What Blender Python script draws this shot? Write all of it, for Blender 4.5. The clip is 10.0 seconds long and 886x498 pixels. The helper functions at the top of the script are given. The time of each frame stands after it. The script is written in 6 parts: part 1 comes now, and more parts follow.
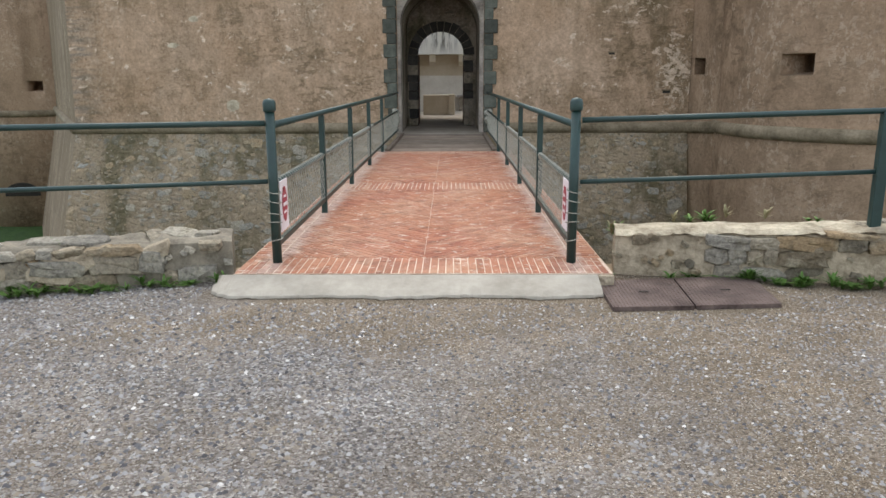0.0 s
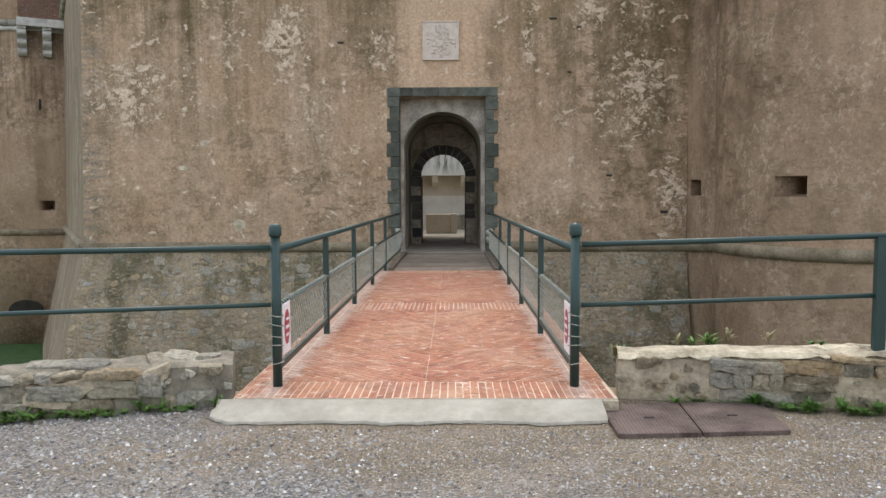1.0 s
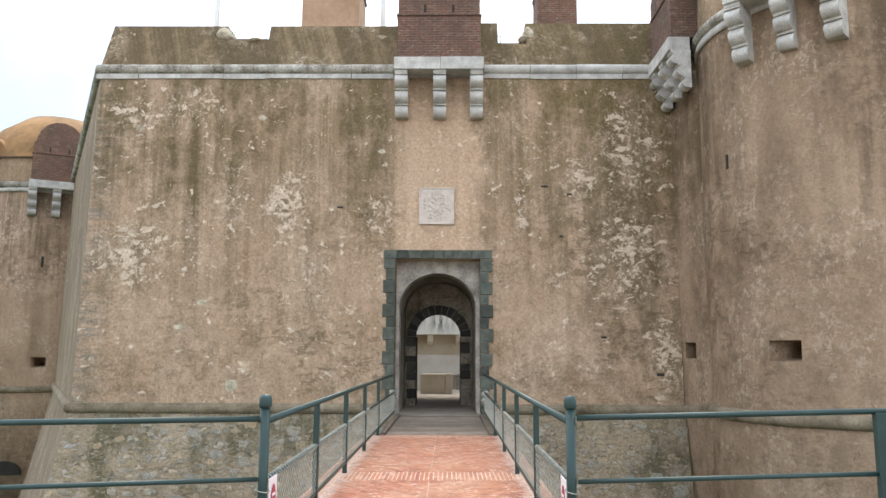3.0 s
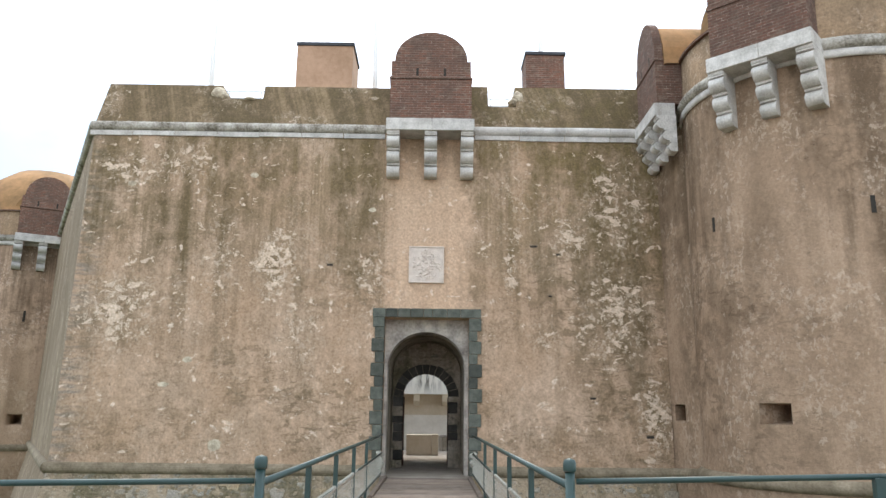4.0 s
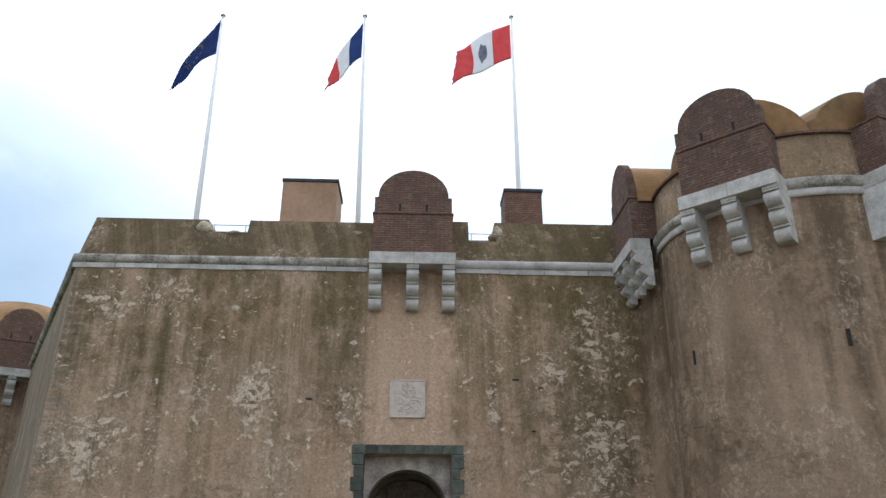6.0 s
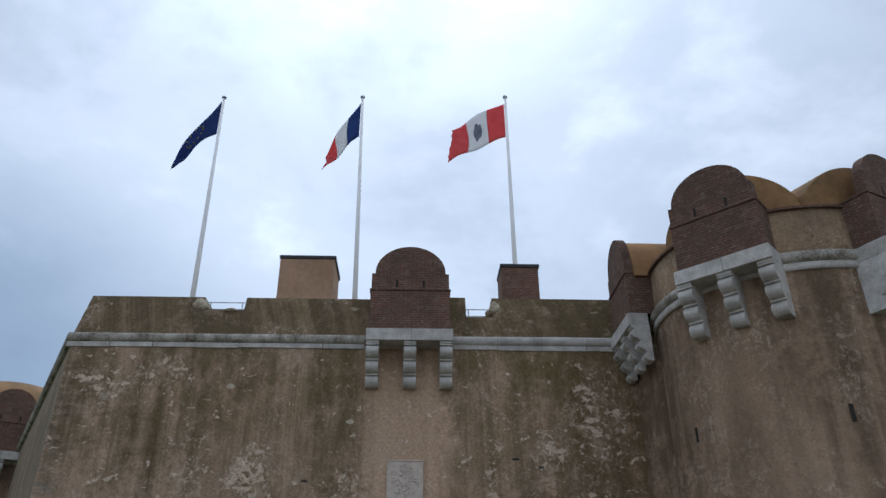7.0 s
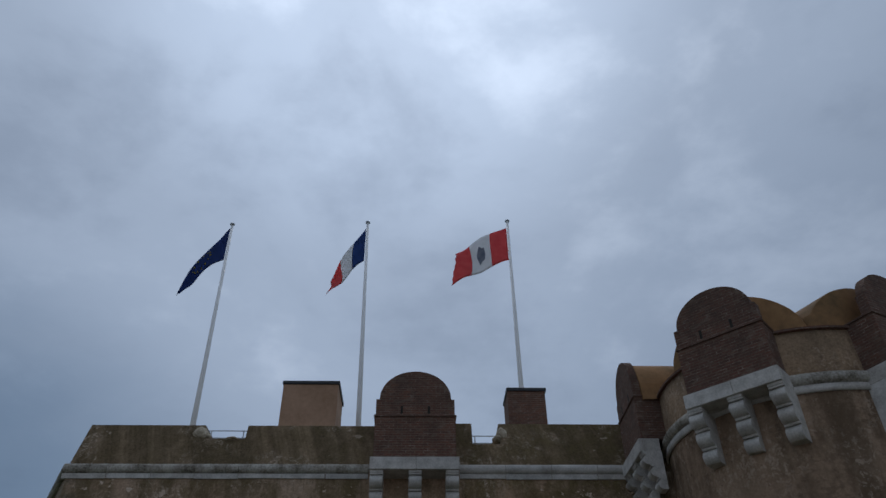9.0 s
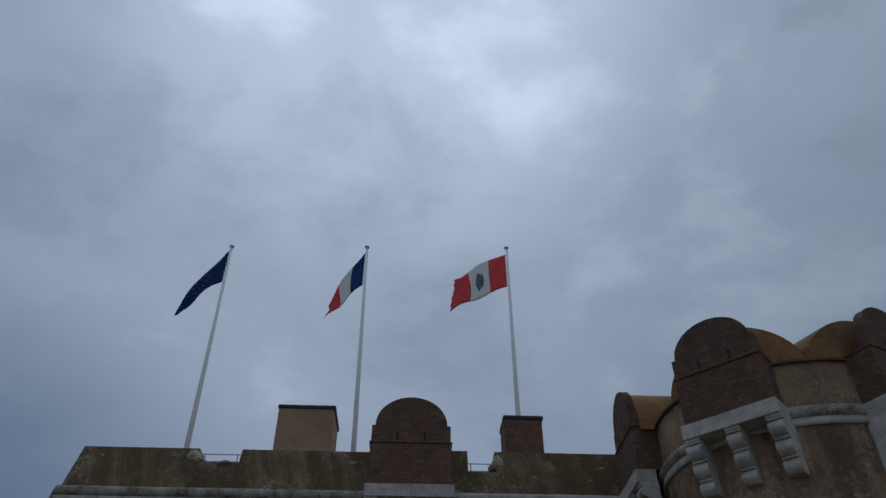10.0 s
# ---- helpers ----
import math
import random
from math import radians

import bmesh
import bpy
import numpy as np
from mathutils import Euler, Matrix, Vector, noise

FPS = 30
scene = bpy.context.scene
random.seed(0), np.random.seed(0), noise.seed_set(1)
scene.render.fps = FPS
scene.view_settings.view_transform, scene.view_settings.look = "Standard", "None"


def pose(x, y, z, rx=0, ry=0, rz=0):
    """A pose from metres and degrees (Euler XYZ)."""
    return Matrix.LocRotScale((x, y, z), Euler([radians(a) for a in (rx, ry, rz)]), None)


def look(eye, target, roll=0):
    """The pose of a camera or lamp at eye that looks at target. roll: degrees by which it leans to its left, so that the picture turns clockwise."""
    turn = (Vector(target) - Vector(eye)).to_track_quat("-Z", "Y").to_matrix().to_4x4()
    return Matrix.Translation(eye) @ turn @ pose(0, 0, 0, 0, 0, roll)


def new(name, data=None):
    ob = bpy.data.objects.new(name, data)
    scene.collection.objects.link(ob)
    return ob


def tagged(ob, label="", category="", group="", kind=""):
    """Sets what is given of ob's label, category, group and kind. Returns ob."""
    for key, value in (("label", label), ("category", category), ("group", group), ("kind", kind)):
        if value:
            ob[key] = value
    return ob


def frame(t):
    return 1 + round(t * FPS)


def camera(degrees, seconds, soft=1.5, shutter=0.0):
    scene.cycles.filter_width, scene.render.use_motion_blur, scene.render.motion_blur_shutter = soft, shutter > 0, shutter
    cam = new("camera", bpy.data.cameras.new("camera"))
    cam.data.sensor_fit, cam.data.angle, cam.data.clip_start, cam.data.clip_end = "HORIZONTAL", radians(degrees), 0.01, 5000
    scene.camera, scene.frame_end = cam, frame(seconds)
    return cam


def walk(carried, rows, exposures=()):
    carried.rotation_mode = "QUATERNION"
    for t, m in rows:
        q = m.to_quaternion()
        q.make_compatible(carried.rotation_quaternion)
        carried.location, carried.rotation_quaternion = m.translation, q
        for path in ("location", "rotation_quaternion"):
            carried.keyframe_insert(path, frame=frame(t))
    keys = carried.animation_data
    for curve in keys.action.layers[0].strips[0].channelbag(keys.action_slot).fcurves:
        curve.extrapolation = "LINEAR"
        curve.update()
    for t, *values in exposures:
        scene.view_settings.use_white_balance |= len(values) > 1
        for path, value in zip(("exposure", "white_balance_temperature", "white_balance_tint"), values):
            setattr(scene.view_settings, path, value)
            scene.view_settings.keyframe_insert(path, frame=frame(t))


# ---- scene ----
cam = camera(61.6, 10.0)
EXPOSURES = [(0.0, 1.08, 7400, 10), (1.0, 1.16, 7400, 10), (1.5, 1.29, 7400, 10), (3.0, 1.60, 7350, 10), (4.5, 1.65, 7250, 10), (5.5, 1.25, 7150, 10),
             (6.2, 0.55, 6900, 10), (7.0, -0.04, 6600, 10), (7.5, -0.40, 6430, 10), (8.0, -0.72, 6320, 10), (9.0, -1.06, 6300, 10), (10.0, -1.31, 6290, 10)]
PATH = [
    (0, (0.142, 0.442, 1.447), (0.12, 2.392, 1.002), -0.2),
    (0.5, (0.135, 0.426, 1.475), (0.114, 2.406, 1.194), -0.1),
    (1, (0.146, 0.423, 1.507), (0.118, 2.418, 1.37), -0.2),
    (1.5, (0.155, 0.418, 1.54), (0.123, 2.417, 1.525), -0.4),
    (2, (0.165, 0.409, 1.574), (0.134, 2.406, 1.679), -0.2),
    (2.5, (0.16, 0.394, 1.594), (0.136, 2.385, 1.786), -0.2),
    (3, (0.163, 0.376, 1.618), (0.147, 2.356, 1.9), 0.2),
    (4.3, (0.008, 0.319, 1.626), (0.043, 2.26, 2.106), 0.7),
    (4.5, (-0.006, 0.309, 1.627), (0.037, 2.242, 2.138), 0.7),
    (5, (-0.018, 0.281, 1.624), (0.041, 2.189, 2.223), 0.4),
    (5.5, (-0.026, 0.261, 1.632), (0.043, 2.141, 2.313), 0.3),
    (6.8, (-0.036, 0.22, 1.673), (0.043, 1.995, 2.592), -0.1),
    (7, (-0.04, 0.211, 1.675), (0.038, 1.968, 2.627), -0.3),
    (7.5, (-0.057, 0.176, 1.67), (0.012, 1.89, 2.7), -0.2),
    (8, (-0.063, 0.17, 1.688), (-0.002, 1.833, 2.798), -0.4),
    (8.5, (-0.054, 0.134, 1.706), (0.005, 1.752, 2.879), -0.6),
    (9, (-0.063, 0.118, 1.719), (0.0, 1.699, 2.943), -0.7),
    (9.5, (-0.06, 0.115, 1.713), (0.006, 1.673, 2.967), -0.5),
    (10, (-0.059, 0.103, 1.697), (0.005, 1.64, 2.975), 0.2),
]
walk(cam, [(t, look(eye, target, roll)) for t, eye, target, roll in PATH],
     EXPOSURES)
# ==== end of camera ====

# ---------------------------------------------------------------- world and light
GLOW = Vector((-0.05, 0.50, 0.86)).normalized()          # where the sun stands behind the cloud
world = bpy.data.worlds.new("overcast_sky")
scene.world = world
world.use_nodes = True
wt = world.node_tree
wt.nodes.clear()


def node(tree, kind, ins=None, operation="", data_type="", blend_type="", feature="", use_clamp=False):
    """A node with its inputs set by name or number; an input may be a value or an output socket."""
    n = tree.nodes.new(kind)
    if data_type:
        n.data_type = data_type
    if operation:
        n.operation = operation
    if blend_type:
        n.blend_type = blend_type
    if feature:
        n.feature = feature
    if use_clamp:
        n.use_clamp = True
    for key, value in (ins or {}).items():
        if isinstance(value, bpy.types.NodeSocket):
            tree.links.new(value, n.inputs[key])
        else:
            n.inputs[key].default_value = value
    return n


def ramp(tree, fac, stops, smooth=False):
    n = node(tree, "ShaderNodeValToRGB", ins={0: fac})
    n.color_ramp.interpolation = "EASE" if smooth else "LINEAR"
    while len(n.color_ramp.elements) < len(stops):
        n.color_ramp.elements.new(0.5)
    for e, (p, c) in zip(n.color_ramp.elements, stops):
        e.position = p
        e.color = (c, c, c, 1) if isinstance(c, (int, float)) else (*c, 1)
    return n.outputs[0]


def mix(tree, fac, a, b, blend="MIX"):
    n = node(tree, "ShaderNodeMix", data_type="RGBA", blend_type=blend)
    for key, value in ((0, fac), (6, a), (7, b)):
        if isinstance(value, bpy.types.NodeSocket):
            tree.links.new(value, n.inputs[key])
        else:
            n.inputs[key].default_value = value if isinstance(value, (int, float)) else (*value, 1)
    return n.outputs[2]


def calc(tree, op, a, b=0.0, clamp=False):
    return node(tree, "ShaderNodeMath", operation=op, use_clamp=clamp, ins={0: a, 1: b}).outputs[0]


def noisy(tree, vec, scale, detail=4.0, rough=0.55, stretch=None, distort=0.0):
    if stretch:
        vec = node(tree, "ShaderNodeMapping", ins={0: vec, 3: stretch}).outputs[0]
    return node(tree, "ShaderNodeTexNoise", ins={"Vector": vec, "Scale": scale, "Detail": detail, "Roughness": rough,
                                                 "Distortion": distort}).outputs[0]


way = node(wt, "ShaderNodeTexCoord").outputs["Generated"]
sky = node(wt, "ShaderNodeTexSky")
sky.sky_type, sky.sun_disc, sky.sun_elevation, sky.sun_rotation = "NISHITA", False, radians(60), radians(0)
sky.dust_density = 0.2
puff = noisy(wt, way, 3.2, 5.0, 0.5, (1.0, 1.0, 1.6), 0.35)
wisp = noisy(wt, way, 9.0, 5.0, 0.6, (1.0, 1.0, 1.8))
cloud = calc(wt, "ADD", calc(wt, "MULTIPLY", puff, 0.75), calc(wt, "MULTIPLY", wisp, 0.25))
tone = ramp(wt, cloud, [(0.30, (0.325, 0.385, 0.475)), (0.5, (0.43, 0.505, 0.615)), (0.68, (0.60, 0.685, 0.81))], True)
near_sun = node(wt, "ShaderNodeVectorMath", operation="DOT_PRODUCT", ins={0: way, 1: GLOW}).outputs["Value"]
glow = ramp(wt, near_sun, [(0.40, 0.90), (0.72, 1.03), (0.90, 1.28), (1.0, 2.15)], True)
clouds = mix(wt, 1.0, tone, glow, "MULTIPLY")
for bank, start, end, deep in (((-0.58, 0.81, 0.06), 0.895, 0.985, (0.34, 0.415, 0.48)), ((0.55, 0.76, 0.36), 0.92, 0.995, (0.80, 0.81, 0.82))):
    toward = node(wt, "ShaderNodeVectorMath", operation="DOT_PRODUCT", ins={0: way, 1: Vector(bank).normalized()}).outputs["Value"]
    ragged = calc(wt, "ADD", toward, calc(wt, "MULTIPLY", calc(wt, "SUBTRACT", puff, 0.5), 0.12))
    clouds = mix(wt, 1.0, clouds, ramp(wt, ragged, [(start - 0.05, (1.0, 1.0, 1.0)), (end, deep)], True), "MULTIPLY")
bg_sky = node(wt, "ShaderNodeBackground", ins={0: sky.outputs[0], 1: 0.035})
bg_cloud = node(wt, "ShaderNodeBackground", ins={0: clouds, 1: 1.16})
both = node(wt, "ShaderNodeAddShader", ins={0: bg_sky.outputs[0], 1: bg_cloud.outputs[0]})
node(wt, "ShaderNodeOutputWorld", ins={0: both.outputs[0]})

sun = new("sun", bpy.data.lights.new("sun", "SUN"))
sun.data.energy, sun.data.angle, sun.data.color = 0.8, radians(35), (1.0, 0.96, 0.9)
sun.matrix_world = look(GLOW * 50, (0, 0, 0))


# ---------------------------------------------------------------- materials
def material(name, rough=0.85, metal=0.0, spec=0.3):
    m = bpy.data.materials.new(name)
    m.use_nodes = True
    t = m.node_tree
    t.nodes.clear()
    b = node(t, "ShaderNodeBsdfPrincipled", ins={"Roughness": rough, "Metallic": metal, "Specular IOR Level": spec})
    node(t, "ShaderNodeOutputMaterial", ins={0: b.outputs[0]})
    return m, t, b, node(t, "ShaderNodeTexCoord").outputs["Object"]


def relief(t, b, height, strength=0.4, distance=0.02):
    t.links.new(node(t, "ShaderNodeBump", ins={"Strength": strength, "Distance": distance, "Height": height}).outputs[0], b.inputs["Normal"])


def speckled(name, a, c, scale, rough=0.85, metal=0.0, bump=0.3, distance=0.01, fine=6.0, per_piece=0.0, island=False, spec=0.3):
    """Two colours mixed by noise at two scales; per_piece: how much one piece differs from the next in brightness."""
    m, t, b, v = material(name, rough, metal, spec)
    big, small = noisy(t, v, scale, 4), noisy(t, v, scale * fine, 6, 0.65)
    fac = ramp(t, calc(t, "ADD", calc(t, "MULTIPLY", big, 0.6), calc(t, "MULTIPLY", small, 0.4)), [(0.36, 0.0), (0.64, 1.0)])
    col = mix(t, fac, a, c)
    if per_piece:
        r = node(t, "ShaderNodeNewGeometry").outputs["Random Per Island"] if island else node(t, "ShaderNodeObjectInfo").outputs["Random"]
        lo, hi = 1 - per_piece, 1 + per_piece * 0.8
        col = mix(t, 1.0, col, ramp(t, r, [(0.0, (lo, lo, lo)), (0.5, (1.0, 0.97, 0.94)), (1.0, (hi, hi, hi))]), "MULTIPLY")
    t.links.new(col, b.inputs["Base Color"])
    relief(t, b, small, bump, distance)
    return m


def band(t, value, lo, hi, soft):
    """1 between lo and hi of a value, fading over soft."""
    up = node(t, "ShaderNodeMapRange", ins={0: value, 1: lo - soft, 2: lo + soft}).outputs[0]
    down = node(t, "ShaderNodeMapRange", ins={0: value, 1: hi - soft, 2: hi + soft, 3: 1.0, 4: 0.0}).outputs[0]
    return calc(t, "MULTIPLY", up, down)


CHIPPED = ((-8.7, 4.35, 1.15, 1.1, 1.0), (-4.49, 5.79, 0.65, 1.1, 1.0), (-8.7, 8.5, 1.1, 0.7, 0.7), (-1.74, 5.6, 0.4, 0.6, 0.8), (-7.16, 8.8, 0.9, 0.5, 0.6),
           (-5.95, 5.95, 0.5, 1.4, 0.5), (-3.7, 3.9, 0.7, 1.0, 0.55), (2.2, 5.8, 0.28, 1.0, 1.0), (3.87, 6.6, 0.5, 0.7, 1.0), (5.1, 4.35, 1.2, 1.4, 0.85),
           (5.3, 7.4, 1.15, 1.5, 0.7), (6.1, 1.5, 0.6, 1.4, 0.9), (3.1, 3.7, 0.6, 0.6, 0.5), (2.2, 7.9, 0.6, 0.6, 0.4))     # x, z, half sizes, how bare
RAIN_RUNS = ((-9.27, 0.22, 6.0, 0.6), (-8.7, 0.12, 6.5, 0.5), (-7.73, 0.2, 4.8, 0.85), (-7.08, 0.2, 3.2, 0.95), (-6.35, 0.12, 6.5, 0.5), (-4.57, 0.45, 7.4, 0.75),
             (-3.76, 0.1, 2.8, 0.65), (-2.68, 0.4, 5.6, 0.75), (-1.82, 0.3, 4.6, 0.9), (3.07, 0.28, 3.6, 0.5), (4.26, 0.25, 1.5, 0.55),
             (4.97, 0.45, 2.0, 0.78), (5.69, 0.35, 1.5, 0.85), (6.38, 0.12, 0.5, 0.5))                                       # x, half width, foot, how dark


def spot(t, vec, x, z, rx, rz):
    """1 in the middle of a ragged patch of an upright wall, fading to 0 at its rim."""
    at = node(t, "ShaderNodeMapping", ins={0: vec, 1: (-x / rx, 0, -z / rz), 3: (1 / rx, 0, 1 / rz)}).outputs[0]
    far = node(t, "ShaderNodeVectorMath", operation="LENGTH", ins={0: at}).outputs["Value"]
    return node(t, "ShaderNodeMapRange", ins={0: far, 1: 0.25, 2: 1.15, 3: 1.0, 4: 0.0}).outputs[0]


def render_coat(name, base, pale, dirt, streak, flake, lime=0.0, ochre=0.0, top=9.5, worn=0.0, coarse=1.0, runs=()):
    """Old lime render on a wall: rain streaks from the moulding down, dark weathering, flaked pale patches, algae high up,
    a dry ochre strip over the gate. worn: more weathering towards the east end."""
    m, t, b, v = material(name, 0.92, 0, 0.15)
    xyz = node(t, "ShaderNodeSeparateXYZ", ins={0: v}).outputs
    big = noisy(t, v, 0.5, 5, 0.6)
    mid = noisy(t, v, 1.7, 7, 0.66, (1.25, 1.25, 0.8), 0.2)
    blot = noisy(t, v, 4.6, 7, 0.62, (1.0, 1.0, 0.75), 0.4)
    fine = noisy(t, v, 15.0, 8, 0.7)
    along = calc(t, "ADD", xyz[0], calc(t, "MULTIPLY", xyz[1], 0.8))
    wob = calc(t, "MULTIPLY", calc(t, "SUBTRACT", mid, 0.5), 0.10)
    line = node(t, "ShaderNodeCombineXYZ", ins={0: calc(t, "ADD", along, wob), 2: calc(t, "MULTIPLY", xyz[2], 0.03)}).outputs[0]
    col = mix(t, ramp(t, big, [(0.36, 0.0), (0.64, 1.0)]), base, pale)
    if ochre:
        edge = calc(t, "ADD", xyz[0], calc(t, "MULTIPLY", calc(t, "SUBTRACT", mid, 0.5), 1.0))
        strip = calc(t, "MULTIPLY", band(t, edge, -1.25, 1.0, 0.3), band(t, xyz[2], 3.6, 9.6, 1.0))
        col = mix(t, calc(t, "MULTIPLY", strip, ochre), col, mix(t, big, (0.55, 0.345, 0.22), (0.58, 0.425, 0.31)))
        dry = calc(t, "SUBTRACT", 1.0, calc(t, "MULTIPLY", strip, 0.85))
    else:
        dry = 1.0
    if worn:
        course = noisy(t, v, 1.0, 5, 0.6, (1.2, 1.2, 6.5), 0.3)
        quoin = calc(t, "MULTIPLY", band(t, calc(t, "ADD", xyz[0], calc(t, "MULTIPLY", blot, 0.5)), -11.0, -9.15, 0.3), ramp(t, course, [(0.40, 0.0), (0.60, 0.85)]))
        col = mix(t, quoin, col, (0.235, 0.20, 0.165))
    # weathering: blotches at two sizes
    region = ramp(t, noisy(t, v, 0.33, 3, 0.5), [(0.38, 0.25), (0.62, 1.0)])
    if worn:
        region = calc(t, "MAXIMUM", region, node(t, "ShaderNodeMapRange", ins={0: xyz[0], 1: 3.2, 2: 5.2, 3: 0.0, 4: worn}).outputs[0])
    dark = calc(t, "MULTIPLY", ramp(t, calc(t, "ADD", calc(t, "MULTIPLY", mid, 0.6), calc(t, "MULTIPLY", blot, 0.4)), [(0.44, 0.0), (0.60, 1.0)]), region)
    col = mix(t, calc(t, "MULTIPLY", calc(t, "MULTIPLY", dark, dry), streak * 0.68), col, dirt)
    # lost skin of the render, in ragged level patches
    loss = ramp(t, noisy(t, v, 3.1, 9, 0.68, (0.75, 0.75, 1.9), 0.5), [(0.545, 0.0), (0.565, 1.0)])
    col = mix(t, calc(t, "MULTIPLY", calc(t, "MULTIPLY", loss, calc(t, "MULTIPLY", region, region)), calc(t, "MULTIPLY", dry, 0.5 * streak)), col, tuple(0.85 * c for c in dirt))
    # rain streaks that hang from the moulding
    for scale, reach, fade, force in ((0.8, 7.5, 3.0, 0.78), (2.1, 9.5, 2.6, 0.68), (5.0, 9.5, 3.5, 0.55), (11.0, 9.0, 4.0, 0.4)):
        where = ramp(t, noisy(t, line, scale, 2, 0.5), [(0.46, 0.0), (0.60, 1.0)])
        length = calc(t, "SUBTRACT", top + 0.5, calc(t, "MULTIPLY", noisy(t, line, scale * 0.7 + 0.13, 2, 0.5), reach * 1.5))
        hang = calc(t, "DIVIDE", calc(t, "SUBTRACT", xyz[2], length), fade, True)
        rag = ramp(t, mid, [(0.32, 0.25), (0.52, 1.0)])
        wet = calc(t, "MULTIPLY", calc(t, "MULTIPLY", where, hang), calc(t, "MULTIPLY", rag, dry))
        col = mix(t, calc(t, "MULTIPLY", wet, streak * force * (0.7 if worn else 1.0)), col, dirt)
    if runs:
        sway = calc(t, "ADD", xyz[0], calc(t, "MULTIPLY", calc(t, "SUBTRACT", mid, 0.5), 0.22))
        rag = ramp(t, mid, [(0.34, 0.35), (0.54, 1.0)])
        for x, half, foot, force in runs:
            hang = node(t, "ShaderNodeMapRange", ins={0: xyz[2], 1: foot - 0.6, 2: foot + 2.2}).outputs[0]
            run = calc(t, "MULTIPLY", calc(t, "MULTIPLY", band(t, sway, x - half, x + half, 0.14), hang), calc(t, "MULTIPLY", rag, dry))
            col = mix(t, calc(t, "MULTIPLY", run, 0.88 * force), col, dirt)
    if lime:
        green = calc(t, "MULTIPLY", band(t, xyz[2], 6.6, 13.5, 2.2), ramp(t, mid, [(0.40, 0.1), (0.62, 1.0)]))
        side = node(t, "ShaderNodeMapRange", ins={0: xyz[0], 1: -5.0, 2: 4.0, 3: 0.4, 4: 1.0}).outputs[0]
        col = mix(t, calc(t, "MULTIPLY", calc(t, "MULTIPLY", green, side), calc(t, "MULTIPLY", dry, lime)), col, (0.160, 0.122, 0.048))
    if flake:
        where = ramp(t, noisy(t, v, 0.55, 3, 0.55, (1.0, 1.0, 0.8)), [(0.47, 0.0), (0.58, 1.0)])
        chips = ramp(t, noisy(t, v, 7.5, 10, 0.72, (1.0, 1.0, 0.85), 0.5), [(0.535, 0.0), (0.56, 1.0)])
        few = ramp(t, noisy(t, v, 2.9, 6, 0.6, None, 0.3), [(0.66, 0.0), (0.68, 1.0)])
        if worn:
            shift = node(t, "ShaderNodeVectorMath", operation="SCALE", ins={0: node(t, "ShaderNodeTexNoise", ins={"Vector": v, "Scale": 1.3, "Detail": 4.0}).outputs[1], "Scale": 0.9}).outputs[0]
            bent = node(t, "ShaderNodeVectorMath", operation="ADD", ins={0: v, 1: node(t, "ShaderNodeVectorMath", operation="SUBTRACT", ins={0: shift, 1: (0.45, 0.45, 0.45)}).outputs[0]}).outputs[0]
            bare = 0.0
            for x, z, rx, rz, force in CHIPPED:
                bare = calc(t, "MAXIMUM", bare, calc(t, "MULTIPLY", spot(t, bent, x, z, rx, rz), force))
            where = calc(t, "ADD", calc(t, "MULTIPLY", where, 0.22), bare, True)
            level = calc(t, "ADD", noisy(t, v, 3.3, 9, 0.66, (0.85, 0.85, 1.25), 0.45), calc(t, "MULTIPLY", bare, 0.13))
            sheet = ramp(t, level, [(0.625, 0.0), (0.64, 1.0)])
            rim = ramp(t, level, [(0.56, 0.0), (0.60, 1.0), (0.625, 1.0), (0.635, 0.0)])
            col = mix(t, calc(t, "MULTIPLY", calc(t, "MULTIPLY", ramp(t, blot, [(0.38, 0.2), (0.56, 1.0)]), bare), 0.5), col, tuple(1.35 * c for c in dirt))
            col = mix(t, calc(t, "MULTIPLY", calc(t, "MULTIPLY", rim, bare), 0.6), col, dirt)
            col = mix(t, calc(t, "MULTIPLY", sheet, 0.9), col, mix(t, blot, (0.44, 0.325, 0.235), (0.78, 0.62, 0.485)))
        halo = calc(t, "MULTIPLY", ramp(t, noisy(t, v, 2.4, 6, 0.65, (1.0, 1.0, 0.7), 0.3), [(0.45, 0.0), (0.62, 1.0)]), where)
        col = mix(t, calc(t, "MULTIPLY", halo, 0.55 * flake), col, (0.50, 0.37, 0.27))
        chips = calc(t, "MAXIMUM", calc(t, "MULTIPLY", chips, where), few)
        col = mix(t, calc(t, "MULTIPLY", chips, flake), col, mix(t, fine, (0.48, 0.36, 0.265), (0.82, 0.68, 0.55)))
    pits = ramp(t, noisy(t, v, 11.0, 6, 0.7, (1.0, 1.0, 0.7), 0.4), [(0.29, 0.55), (0.40, 1.0)])
    specks = ramp(t, noisy(t, v, 13.0, 7, 0.72, None, 0.5), [(0.58, 0.0), (0.66, 1.0)])
    col = mix(t, 1.0, col, pits, "MULTIPLY")
    col = mix(t, calc(t, "MULTIPLY", specks, 0.28), col, pale)
    grain = ramp(t, fine, [(0.3, 1 - 0.32 * coarse), (0.7, 1 + 0.28 * coarse)])
    col = mix(t, 1.0, col, grain, "MULTIPLY")
    t.links.new(col, b.inputs["Base Color"])
    h = calc(t, "ADD", calc(t, "MULTIPLY", mid, 0.5), calc(t, "ADD", calc(t, "MULTIPLY", blot, 0.4), calc(t, "MULTIPLY", fine, 0.3)))
    relief(t, b, h, 0.6, 0.06)
    return m


